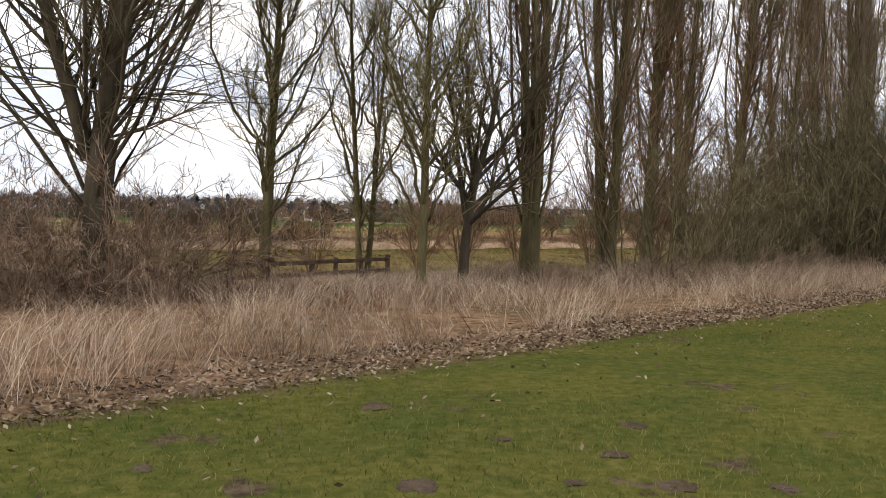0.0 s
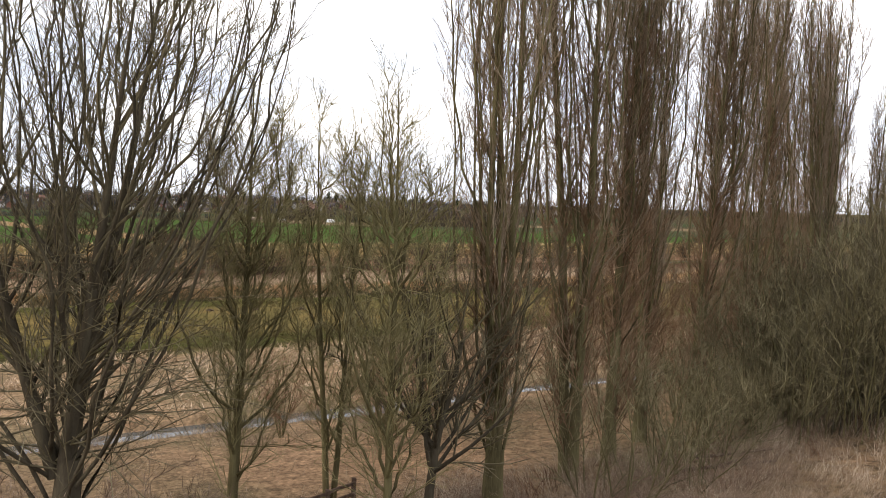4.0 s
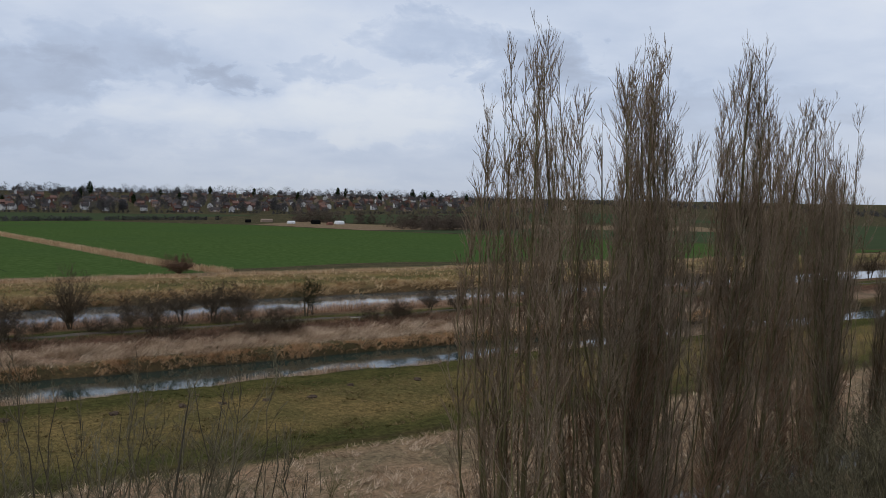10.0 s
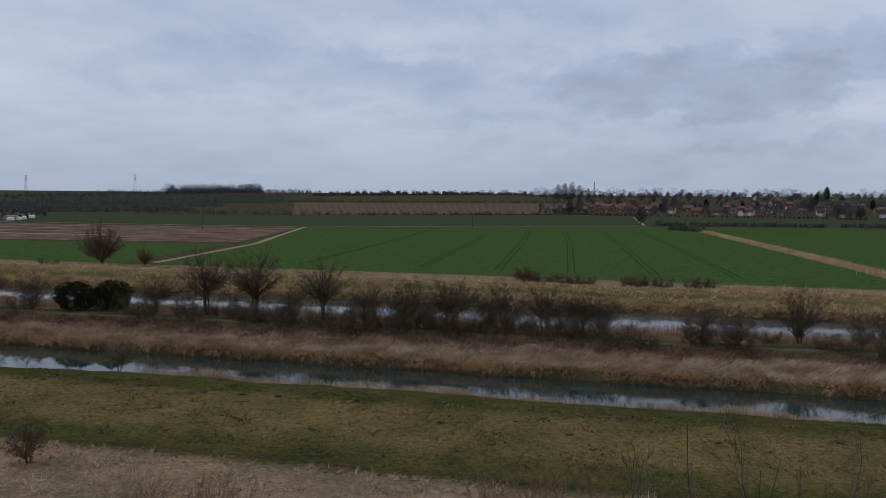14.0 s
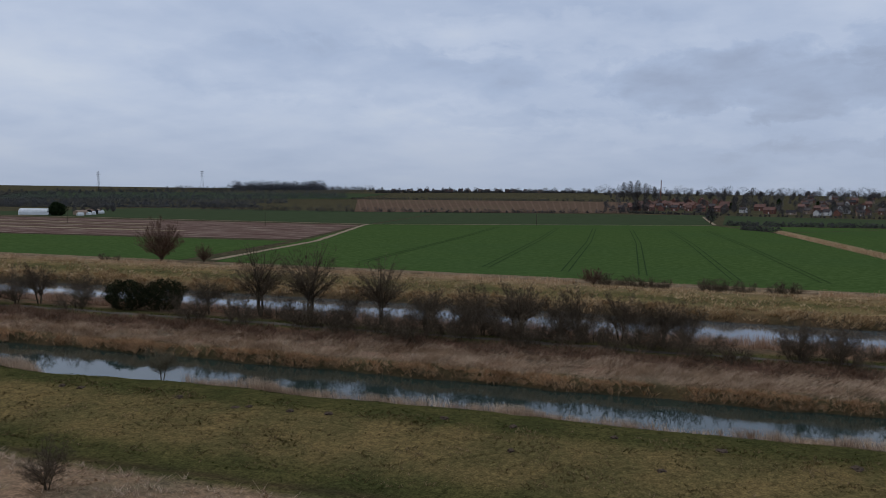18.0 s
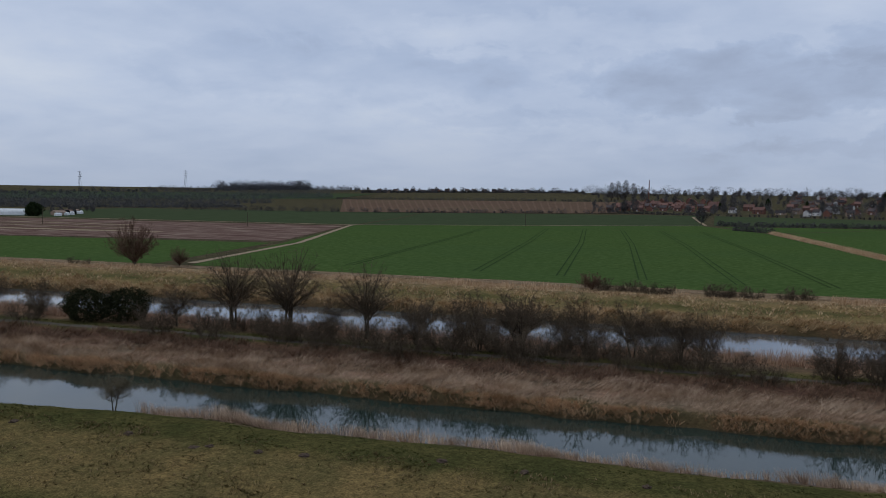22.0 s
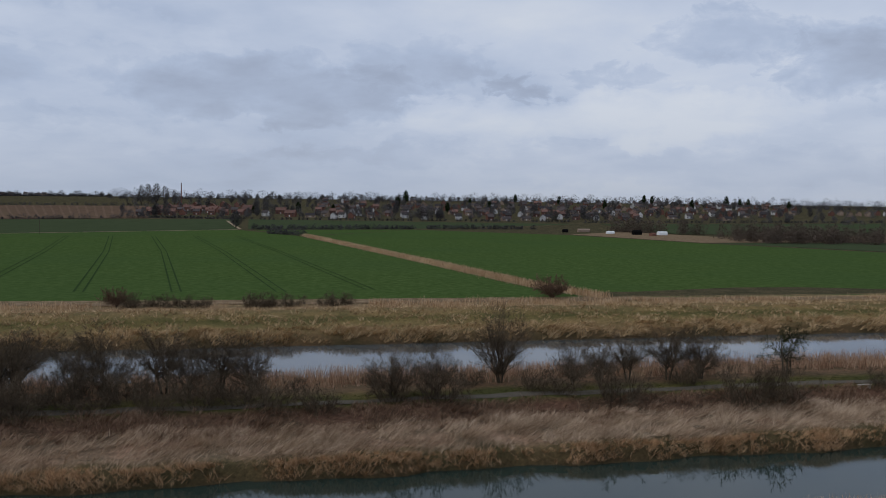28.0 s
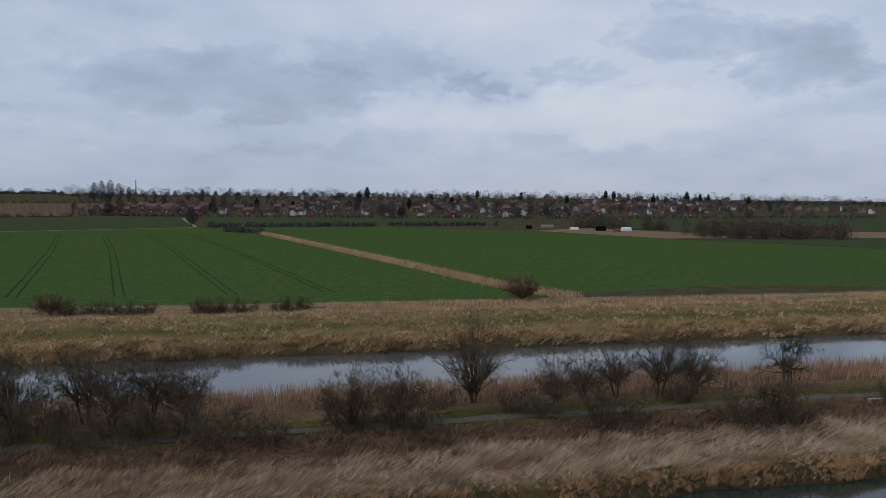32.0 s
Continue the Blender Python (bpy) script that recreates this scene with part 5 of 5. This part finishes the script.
grass("bank_tussock", 14, 12000, (-240, 200), (163, 193), (0.35, 0.9), 0.09, 1.1, M_TUSSOCK, "orange dry tussocks scattered over the far bank", clump=0.9, tuft=8, swirl=1.5)
grass("reed", 12, 90000, (-290, 220), (191.5, 201.5), (0.5, 1.45), 0.065, 0.35, M_REEDTAN, "tall dry reeds along the field edge", clump=0.5, keep=lambda x, y, d: (np.sin(x * 0.05 + 1.2) + 0.5 * np.sin(x * 0.13) > np.where((x > -66) & (x < -20), 1.4, -0.9)) | (np.sin(d * 3 + x) > 0.95))


def along(pts, n, width, rng):
    pts = np.array(pts, float)
    s = np.concatenate([[0], np.cumsum(np.linalg.norm(np.diff(pts, axis=0), axis=1))])
    t = rng.uniform(0, s[-1], n)
    return np.interp(t, s, pts[:, 0]) + rng.normal(0, width, n), np.interp(t, s, pts[:, 1]) + rng.normal(0, width * 0.3, n)


rng = np.random.default_rng(77)
x, y = along([(29, 209), (18, 232), (-4, 305), (-74, 531)], 24000, 1.3, rng)
tagged(new("reed", mesh_from("reed", *blades(rng, x, y, rng.uniform(0.8, 1.7, len(x)), np.full(len(x), 0.09), rng.uniform(0, 0.4, len(x)), quads=1), M_REEDTAN)), "dry reeds along the field ditch", "grass", kind="stuff")

# leaf litter
n = 26000
lx = rng.uniform(-6, 32, n)
ly = 0.44 * lx + 1.42 + np.abs(rng.normal(0.55, 0.5, n)) - 0.2 + np.where(rng.random(n) < 0.08, -rng.exponential(0.8, n), 0)
lz = land(lx, ly) + rng.uniform(0.005, 0.06, n)
u, w = rng.normal(0, 1, (n, 3)) * (1, 1, 0.45), rng.normal(0, 1, (n, 3)) * (1, 1, 0.45)
u *= 0.027 / np.linalg.norm(u, axis=1, keepdims=True)
w *= 0.025 / np.linalg.norm(w, axis=1, keepdims=True)
c = np.stack([lx, ly, lz], 1)
tagged(new("leaf_litter", mesh_from("leaf_litter", np.stack([c - u, c - w * 0.6, c + u, c + w * 0.6], 1).reshape(-1, 3), np.arange(4 * n).reshape(-1, 4), M_LEAF)), "fallen dead leaves along the lawn edge", "leaves", kind="stuff")


# molehills and bare soil
def mound(name, x, y, r, h, label, seed):
    rng = random.Random(seed)
    bm = bmesh.new()
    bmesh.ops.create_icosphere(bm, subdivisions=3, radius=1.0)
    for v in bm.verts:
        k = 1 + 0.5 * noise.noise(v.co * 1.7 + Vector((seed * 3.1, 0, 0))) + 0.25 * noise.noise(v.co * 5)
        v.co = Vector((v.co.x * r * k * 1.2, v.co.y * r * k, v.co.z * h * k))
    me = bpy.data.meshes.new(name)
    bm.to_mesh(me)
    bm.free()
    me.materials.append(M_SOIL)
    ob = tagged(new(name, me), label, "soil", "molehills" if name == "molehill" else "bare patches")
    ob.location, ob.rotation_euler = (x, y, float(land(x, y)) - h * 0.1), (0, 0, rng.uniform(0, 6.28))


for k, (x, y) in enumerate(((5.0, 1.1), (5.5, 0.6), (5.5, 0.0), (5.0, 0.2), (6.0, -0.2), (4.2, 0.4), (2.9, 1.1), (6.0, 1.2), (4.5, 2.2), (7.1, 1.4))):
    mound("bare_patch", x, y, 0.055 + 0.025 * (k % 3), 0.014, "bare muddy patch in the lawn", k)
for k, (x, y) in enumerate(((-72.7, 56.1), (-70.3, 56.4), (-53.5, 59.1), (-52.5, 59.7), (-48.4, 60.3), (-45.1, 61.4), (8.4, 70.4), (11.7, 70.5), (15.5, 70.6), (19.6, 70.7), (-36, 65.2), (-30, 66.0), (-22, 67.5), (-14, 68.2), (-5, 69.0), (3, 69.5), (24, 74), (31, 74.6), (-60, 58.8), (-17, 62.5), (-28, 61.2))):
    mound("molehill", x, y, 0.28 + 0.1 * ((k * 7) % 4) / 4, 0.2, "dark molehill on the green bank top", 40 + k)

# bench and scraps
bench = tagged(new("bench"), "pale wooden bench beside the tarmac path", "bench")


def block(name, size, at, mat, parent, label="", bevel=0.01):
    bm = bmesh.new()
    box(bm, size)
    bmesh.ops.bevel(bm, geom=bm.edges[:], offset=bevel, segments=1, affect="EDGES")
    me = bpy.data.meshes.new(name)
    bm.to_mesh(me)
    bm.free()
    me.materials.append(mat)
    ob = part(name, me, parent, label)
    ob.location = at
    return ob


for k in (-1, 0, 1):
    block("seat_slat", (1.6, 0.12, 0.04), (0, 0.14 * k, 0.45), M_WOODPALE, bench)
for k in (-0.6, 0.6):
    block("leg", (0.08, 0.36, 0.45), (k, 0, 0.21), M_WOODPALE, bench)
put(bench, 36.2, 116.2, 10)
tagged(new("drift_log", mesh_from("drift_log", *tubes(*grow(np.random.default_rng(4), np.array([[13.4, 102.2, float(land(13.4, 102.2)) + 0.35]]), np.array([[1.0, 0.1, 0.0]]), np.array([0.9]), np.array([0.22]), 5, 0.08, 0, 0.7), 7), M_BARK_DARK, smooth=True)), "dark short log lying on the levee grass", "log")
# ---------------------------------------------------------------- village
def house_mesh(kind, w, dp, h, roof_h, wall_mat, roof_mat, seed):
    """A two-storey gabled house: walls, roof with eaves, chimney, windows and door."""
    rng = random.Random(seed)
    ob = new("house")

    def finish(name, bm, mat, parent=ob, label=""):
        me = bpy.data.meshes.new(name)
        bm.to_mesh(me)
        bm.free()
        me.materials.append(mat)
        return part(name, me, parent, label)

    bm = bmesh.new()
    x, y = w / 2, dp / 2
    vs = [bm.verts.new(p) for p in ((-x, -y, -1), (x, -y, -1), (x, y, -1), (-x, y, -1), (-x, -y, h), (x, -y, h), (x, y, h), (-x, y, h), (-x, 0, h + roof_h), (x, 0, h + roof_h))]
    for f in ((0, 1, 5, 4), (2, 3, 7, 6), (1, 2, 6, 9, 5), (3, 0, 4, 8, 7), (3, 2, 1, 0)):
        bm.faces.new([vs[k] for k in f])
    walls = finish("wall", bm, wall_mat)
    bm = bmesh.new()
    e, t = 0.4, 0.2
    for s in (-1, 1):
        q = [(-x - e, s * (y + e), h - e * roof_h / y), (x + e, s * (y + e), h - e * roof_h / y), (x + e, 0, h + roof_h), (-x - e, 0, h + roof_h)]
        lo, hi = [bm.verts.new(p) for p in q], [bm.verts.new((p[0], p[1], p[2] + t)) for p in q]
        bm.faces.new(hi)
        bm.faces.new(lo[::-1])
        for k in range(4):
            bm.faces.new((lo[k], lo[(k + 1) % 4], hi[(k + 1) % 4], hi[k]))
    roof = finish("roof", bm, roof_mat)
    bm = bmesh.new()
    box(bm, (0.9, 0.7, 1.8), Matrix.Translation((x * rng.choice((-0.7, 0.7)), 0, h + roof_h + 0.5)))
    chim = finish("chimney", bm, M_BRICK, roof)
    rows = 2 if h > 4 else 1
    for r in range(rows):
        for c in (-0.55, 0.0, 0.55):
            if r == 0 and c == 0.0:
                continue
            for s in (-1, 1):
                bm = bmesh.new()
                box(bm, (1.5, 0.12, 1.2), Matrix.Translation((c * x * 1.2, s * (y + 0.03), 1.5 + 2.6 * r)))
                finish("window", bm, M_WINDOW, walls)
    bm = bmesh.new()
    box(bm, (1.0, 0.12, 2.0), Matrix.Translation((0, -y - 0.03, 1.0)))
    finish("door", bm, M_WHITE, walls)
    return ob


HOUSES = [tagged(house_mesh("a", 9, 8, 5.0, 3.2, M_BRICK, M_TILE_RED, 1), "red brick house with an orange tiled roof", "house", "village houses"),
          tagged(house_mesh("b", 10, 8, 5.0, 3.0, M_BRICK_PALE, M_TILE_GREY, 2), "buff brick house with a grey tiled roof", "house", "village houses"),
          tagged(house_mesh("c", 9, 7.5, 5.0, 3.2, M_RENDER, M_TILE_GREY, 3), "white rendered house with a grey tiled roof", "house", "village houses"),
          tagged(house_mesh("d", 13, 8, 2.8, 3.0, M_BRICK_PALE, M_TILE_GREY, 4), "low buff bungalow with a grey tiled roof", "house", "village houses"),
          tagged(house_mesh("e", 15, 9, 5.4, 3.8, M_BRICK, M_TILE_RED, 5), "long red brick house with an orange roof", "house", "village houses"),
          tagged(house_mesh("f", 9, 8, 5.0, 3.4, M_BRICK, M_TILE_GREY, 6), "brown brick house with a dark tiled roof", "house", "village houses")]
used = set()


def house(k, x, y, turn):
    m = pose(x, y, float(land(x, y)) + 0.1, 0, 0, turn) @ Matrix.Scale(0.7, 4)
    if k in used:
        copy_thing(HOUSES[k], m).scale = (0.7, 0.7, 0.7)
    else:
        used.add(k)
        HOUSES[k].matrix_world = m


rv = random.Random(8)


def polar(deg, dist):
    """A place by its bearing and distance from the middle of the levee view."""
    return -12.0 + dist * math.sin(radians(deg)), 28.0 + dist * math.cos(radians(deg))


for row in range(11):
    deg = -6.2 + rv.uniform(0, 0.6)
    while deg < 24.5:
        push = 0 if deg < 9 else 45 if deg < 15 else 110 if deg < 21 else 190
        if rv.random() < (0.9 if row < 8 else 0.6):
            house(rv.choice((1, 5, 1, 2, 3, 5, 3, 1, 5, 0, 0, 2) if row else (2, 1, 1, 5, 3)), *polar(deg, 832 + row * 37 + push + rv.uniform(-12, 12)), rv.choice((0, 90, 10, -20, 80)) + rv.uniform(-8, 8))
        deg += rv.uniform(0.85, 1.35)
for row in range(5):
    deg = -17.4 + 0.6 * row
    while deg < -10.4:
        if rv.random() < 0.85:
            house(rv.choice((0, 0, 0, 4, 5)), *polar(deg, 880 + row * 42 + rv.uniform(-6, 6)), 90 if row > 2 else rv.choice((0, 90, 20, -15)))
        deg += rv.uniform(0.75, 1.0)
for deg, dist, k in ((-8.6, 905, 4), (-8.0, 850, 4), (-12.9, 935, 4), (8.4, 1190, 4), (17.6, 1085, 4), (21.4, 1120, 4), (-9.6, 860, 2), (-4.6, 838, 2), (-6.7, 842, 3)):
    house(k, *polar(deg, dist), rv.uniform(-20, 20))
for k in range(18):
    house(rv.choice((1, 3, 5, 2)), *polar(-33 + k * 0.6 + rv.uniform(-0.2, 0.2), 1460 + rv.uniform(-15, 15)), rv.uniform(-10, 10))
for k in range(10):
    house(rv.choice((1, 5, 2)), *polar(26.5 + k * 0.5, 1130 + rv.uniform(-25, 45)), rv.uniform(0, 90))

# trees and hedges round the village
far_a = clumps("far_tree", 81, 1300, 4.4, 4.4, 4.6, "bare rounded tree among the houses", 0.37, M_HAZED_TREE, trunk=0.3, hollow=0.35, group="trees round the village")
far_b = clumps("far_tree", 83, 1300, 3.2, 3.4, 6.0, "tall bare tree among the houses", 0.29, M_HAZED_TREE, trunk=0.25, hollow=0.3, group="trees round the village")
conifer = clumps("conifer", 85, 420, 2.6, 2.6, 5.4, "dark conifer among the houses", 0.8, M_EVERGREEN, trunk=0.1, hollow=0.5, group="conifers round the village")
put(far_a, *polar(-11.5, 640), 0, 1.3)
put(far_b, *polar(-16.9, 1120), 0, 2.0)
put(conifer, *polar(-0.9, 1080), 0, 1.2)
for deg, dist, sz in ((-17.3, 1115, 1.9), (-16.4, 1125, 2.1), (-15.9, 1120, 1.8), (-15.3, 1110, 1.5)):
    copy_to(far_b, *polar(deg, dist), rv.uniform(0, 360), sz)
for k in range(165):
    deg, dist = rv.uniform(-18.5, 28), rv.choice((825, 860, 900, 940, 1000, 1080, 1150, 1220, 1290)) + rv.uniform(-20, 40)
    copy_to(rv.choice((far_a, far_a, far_a, far_a, far_b)), *polar(deg, dist + (90 if deg > 15 else 0)), rv.uniform(0, 360), rv.uniform(0.55, 1.15))
for deg, dist, sz in ((0.6, 800, 1.35), (1.2, 795, 1.5), (1.9, 800, 1.2), (-1.0, 1010, 1.2), (-16.4, 845, 1.3), (-15.8, 838, 1.4), (-9.6, 905, 1.3), (11.4, 880, 1.0), (12.2, 870, 0.9)):
    copy_to(far_a, *polar(deg, dist), rv.uniform(0, 360), sz)
for deg, dist, sz in ((-0.4, 1200, 1.7), (6.9, 1320, 1.2), (15.3, 1330, 1.4), (15.8, 1340, 1.3), (20.4, 1290, 1.5), (21.2, 1295, 1.2), (21.7, 1290, 1.2), (24.1, 1260, 1.1), (-10.4, 900, 0.8), (3.9, 1190, 0.9), (-7.5, 930, 1.1), (9.8, 1240, 1.2), (-5.2, 930, 0.9), (2.4, 960, 1.1), (5.2, 1010, 1.2), (12.8, 1100, 1.2), (18.3, 1150, 1.3)):
    copy_to(conifer, *polar(deg, dist), rv.uniform(0, 360), sz)


def wood(name, seed, places, label, mat, leaf=0.6, per=70, category="wood"):
    """Far trees too many to count, in one bed: places are x, y, height and half width."""
    rng = np.random.default_rng(seed)
    p = np.repeat(np.array(places, float), per, 0)
    n = len(p)
    up, ang = rng.beta(1.3, 1.9, n), rng.uniform(0, 6.283, n)
    out = p[:, 3] * np.sin(np.pi * (0.22 + 0.76 * up)) ** 0.6 * rng.uniform(0.2, 1.0, n) * (0.85 + 0.25 * np.sin(ang * 3 + p[:, 0]))
    c = np.stack([p[:, 0] + out * np.cos(ang), p[:, 1] + out * np.sin(ang), land(p[:, 0], p[:, 1]) + p[:, 2] * up], 1)
    s = leaf * rng.uniform(0.5, 1.2, (n, 1))
    u, w = rng.normal(0, 1, (n, 3)), rng.normal(0, 1, (n, 3))
    u *= s / np.linalg.norm(u, axis=1, keepdims=True)
    w *= s / np.linalg.norm(w, axis=1, keepdims=True)
    v = np.stack([c - u, c - w * 0.5, c + u, c + w * 0.5], 1).reshape(-1, 3)
    return tagged(new(name, mesh_from(name, v, np.arange(4 * n).reshape(-1, 4), mat)), label, category, kind="stuff")


def belt(d0, d1, n, dist, h, jitter=25):
    out = []
    for k in range(n):
        x, y = polar(d0 + (d1 - d0) * (k + rv.uniform(-0.4, 0.4)) / n, dist + rv.uniform(-jitter, jitter))
        hh = rv.uniform(*h)
        out.append((x, y, hh, hh * rv.uniform(0.55, 0.95)))
    return out


def hedge_line(a, b, n, h, skip=0.0):
    return [(a[0] + (b[0] - a[0]) * t + rv.uniform(-1, 1), a[1] + (b[1] - a[1]) * t + rv.uniform(-1, 1), (q := rv.uniform(*h)), q * 0.62) for t in np.linspace(0, 1, n * 2) if rv.random() > skip]


wood("skyline_trees", 1, belt(-19, 62, 230, 1390, (7, 16), 60) + belt(-19, 62, 200, 1330, (4, 8), 40) + belt(-60, -34, 110, 1650, (5, 10), 90) + belt(-34, -19, 110, 1440, (2.5, 6), 20) + belt(-34, -19, 26, 1500, (6, 10), 30), "bare trees along the skyline behind the village", M_HAZED_TREE, 0.7, 330)
village_trees = []
for k in range(430):
    deg, dist = rv.uniform(-18.5, 30), rv.choice((840, 880, 920, 970, 1040, 1110, 1180, 1250)) + rv.uniform(-25, 35)
    village_trees.append((*polar(deg, dist + (90 if deg > 15 else 0)), rv.uniform(4, 11), rv.uniform(2.5, 5.5)))
wood("village_trees", 12, village_trees, "bare garden trees and shrubs between the houses", M_HAZED_TREE, 0.5, 260)
wood("hill_wood", 2, belt(-43.4, -37.4, 90, 1720, (6, 20), 60), "bare wood on the low hill", M_HAZED_WOOD, 1.2, 260)
wood("field_hedges", 3, hedge_line((-124, 634), (-10, 676), 34, (3.0, 4.6), 0.1) + hedge_line((0, 680), (84, 698), 24, (3.0, 4.4), 0.12) + hedge_line((-100, 560), (-76, 536), 8, (3, 5))
     + hedge_line((-490, 690), (-252, 815), 46, (2.5, 6), 0.35) + hedge_line((-250, 815), (-165, 812), 18, (2, 4)) + hedge_line((-640, 640), (-490, 690), 30, (4, 9), 0.2)
     + hedge_line((-700, 985), (-330, 1060), 50, (3, 5), 0.1) + hedge_line((-160, 812), (140, 830), 40, (2, 3.5), 0.2) + hedge_line((150, 820), (520, 900), 50, (2, 4), 0.2), "dark bare field hedges", M_HAZED_TREE, 0.6, 70, "hedge")
wood("valley_trees", 4, belt(-64, -42, 150, 960, (3, 7), 14) + belt(-64, -40, 170, 1080, (5, 9), 16) + belt(-64, -36, 200, 1220, (6, 11), 20) + belt(-64, -36, 200, 1330, (6, 12), 20) + belt(-66, -34, 220, 1480, (7, 13), 40) + belt(-60, -42, 60, 1050, (6, 10), 120), "bare trees and hedges over the far valley", M_HAZED_WOOD, 0.62, 115)
wood("willow_scrub", 5, [(x0 + rv.uniform(-14, 14), y0 + rv.uniform(-10, 10), rv.uniform(7, 12.5), rv.uniform(4, 6.5)) for x0, y0 in [(146 + 8 * k, 672 - 6 * k) if k < 6 else (150 + 8 * k, 600 - 5 * k) for k in range(15)] for _ in range(6)]
     + [(182 + rv.uniform(-8, 80), 505 + rv.uniform(-8, 26), rv.uniform(8, 12.5), rv.uniform(4, 6)) for _ in range(50)], "brown bare willow scrub beside the pasture", M_SCRUB, 0.55, 260, "scrub")


# sheds, tunnels and caravans
def shed(name, w, dp, h, mat, label, x, y, turn, curved=True, group=""):
    """A small building with a rounded or pitched roof and a door."""
    ob = new(name)
    bm = bmesh.new()
    prof = [(-dp / 2 * math.cos(a), h * math.sin(a) ** (0.7 if curved else 1.0)) for a in np.linspace(0, math.pi, 11)] if curved else [(-dp / 2, 0), (-dp / 2, h * 0.7), (0, h), (dp / 2, h * 0.7), (dp / 2, 0)]
    ends = [[bm.verts.new((sx * w / 2, py, pz)) for py, pz in prof] for sx in (-1, 1)]
    for k in range(len(prof) - 1):
        bm.faces.new((ends[0][k], ends[1][k], ends[1][k + 1], ends[0][k + 1]))
    bm.faces.new(ends[0][::-1])
    bm.faces.new(ends[1])
    me = bpy.data.meshes.new("shell")
    bm.to_mesh(me)
    bm.free()
    me.materials.append(mat)
    part("shell", me, ob)
    block("door", (0.06, dp * 0.25, h * 0.6), (w / 2 + 0.03, 0, h * 0.3), M_WINDOW, ob)
    tagged(ob, label, "shed" if name != "caravan" else "caravan", group)
    ob.location, ob.rotation_euler = (x, y, float(land(x, y)) + 0.1), (0, 0, radians(turn))


shed("polytunnel", 6.5, 4.2, 2.6, M_WHITE, "white plastic polytunnel on pale ground", 164, 622, 8)
shed("polytunnel", 5.5, 3.4, 2.0, M_WHITE, "small white plastic polytunnel", 130, 634, 8)
shed("shed", 9, 3, 2.4, M_BRICK_PALE, "low pale open shed", 117, 664, 5, False)
shed("shed", 6, 4, 3.4, M_BLACK, "dark pitched garden shed", 146, 622, 12, False)
shed("shed", 4, 3, 2.4, M_BLACK, "small dark wooden shed", 101, 652, 0, False)
shed("shed", 4, 3, 2.2, M_BRICK, "small brown shed on pale ground", 152, 603, 30, False)
shed("polytunnel", 22, 9, 4.6, M_WHITE, "long white polytunnel by the far farm", -566, 402, 35)
for k in range(9):
    shed("caravan", 5, 2.2, 2.2, M_WHITE, "white parked caravan at the far farm", -536 - 7.5 * k + rv.uniform(-2, 2), 420 + 8 * k + rv.uniform(-6, 6), rv.uniform(0, 180), False, "caravans")
for k in range(5):
    shed("shed", 9, 6, 3.5, M_BLACK if k % 2 else M_BRICK_PALE, "dark farm shed among trees", -548 - 9 * k, 426 + 10 * k, rv.uniform(0, 90), False)
big_ev = put(clumps("evergreen_clump", 91, 1500, 8, 6, 5.2, "large black-green evergreen clump at the farm", 0.9, M_EVERGREEN, trunk=0.0), -543, 402)
for k in range(9):
    copy_to(far_a, -552 - 9 * k + rv.uniform(-5, 5), 432 + 10 * k + rv.uniform(-9, 9), rv.uniform(0, 360), 0.6)


def mast(x, y, h):
    """A lattice pylon."""
    ob = tagged(new("pylon"), "thin grey lattice pylon on the skyline", "pylon", "pylons")
    z0 = float(land(x, y))
    for sx, sy in ((-1, -1), (1, -1), (1, 1), (-1, 1)):
        P = np.array([[[sx * 2.2, sy * 2.2, 0], [sx * 0.5, sy * 0.5, h]]])
        part("leg", mesh_from("leg", *tubes(P, np.full((1, 2), 0.22), 4), M_BLACK), ob)
    for k in (0.72, 0.84, 0.95):
        P = np.array([[[-5.5, 0, h * k], [5.5, 0, h * k]]])
        part("crossarm", mesh_from("crossarm", *tubes(P, np.full((1, 2), 0.2), 4), M_BLACK), ob)
    ob.location = (x, y, z0)


for deg, dist in ((-51.7, 1700), (-45.4, 1700)):
    mast(*polar(deg, dist), 38)
P = np.array([[[0, 0, 0], [0, 0, 27.0]]])
pole = tagged(new("chimney_stack", mesh_from("chimney_stack", *tubes(P, np.array([[0.7, 0.5]]), 8), M_BRICK)), "thin tall brick chimney in the village", "chimney")
pole.location = (*polar(-14.9, 1095), float(land(*polar(-14.9, 1095))))
for x, y in ((-420, 318), (-330, 380), (-222, 520)):
    tagged(new("utility_pole", mesh_from("utility_pole", *tubes(np.array([[[x, y, 0.2], [x, y, 8.2]]]), np.array([[0.16, 0.12]]), 6), M_BARK_DARK)), "thin wooden utility pole in the fields", "pole", "utility poles")
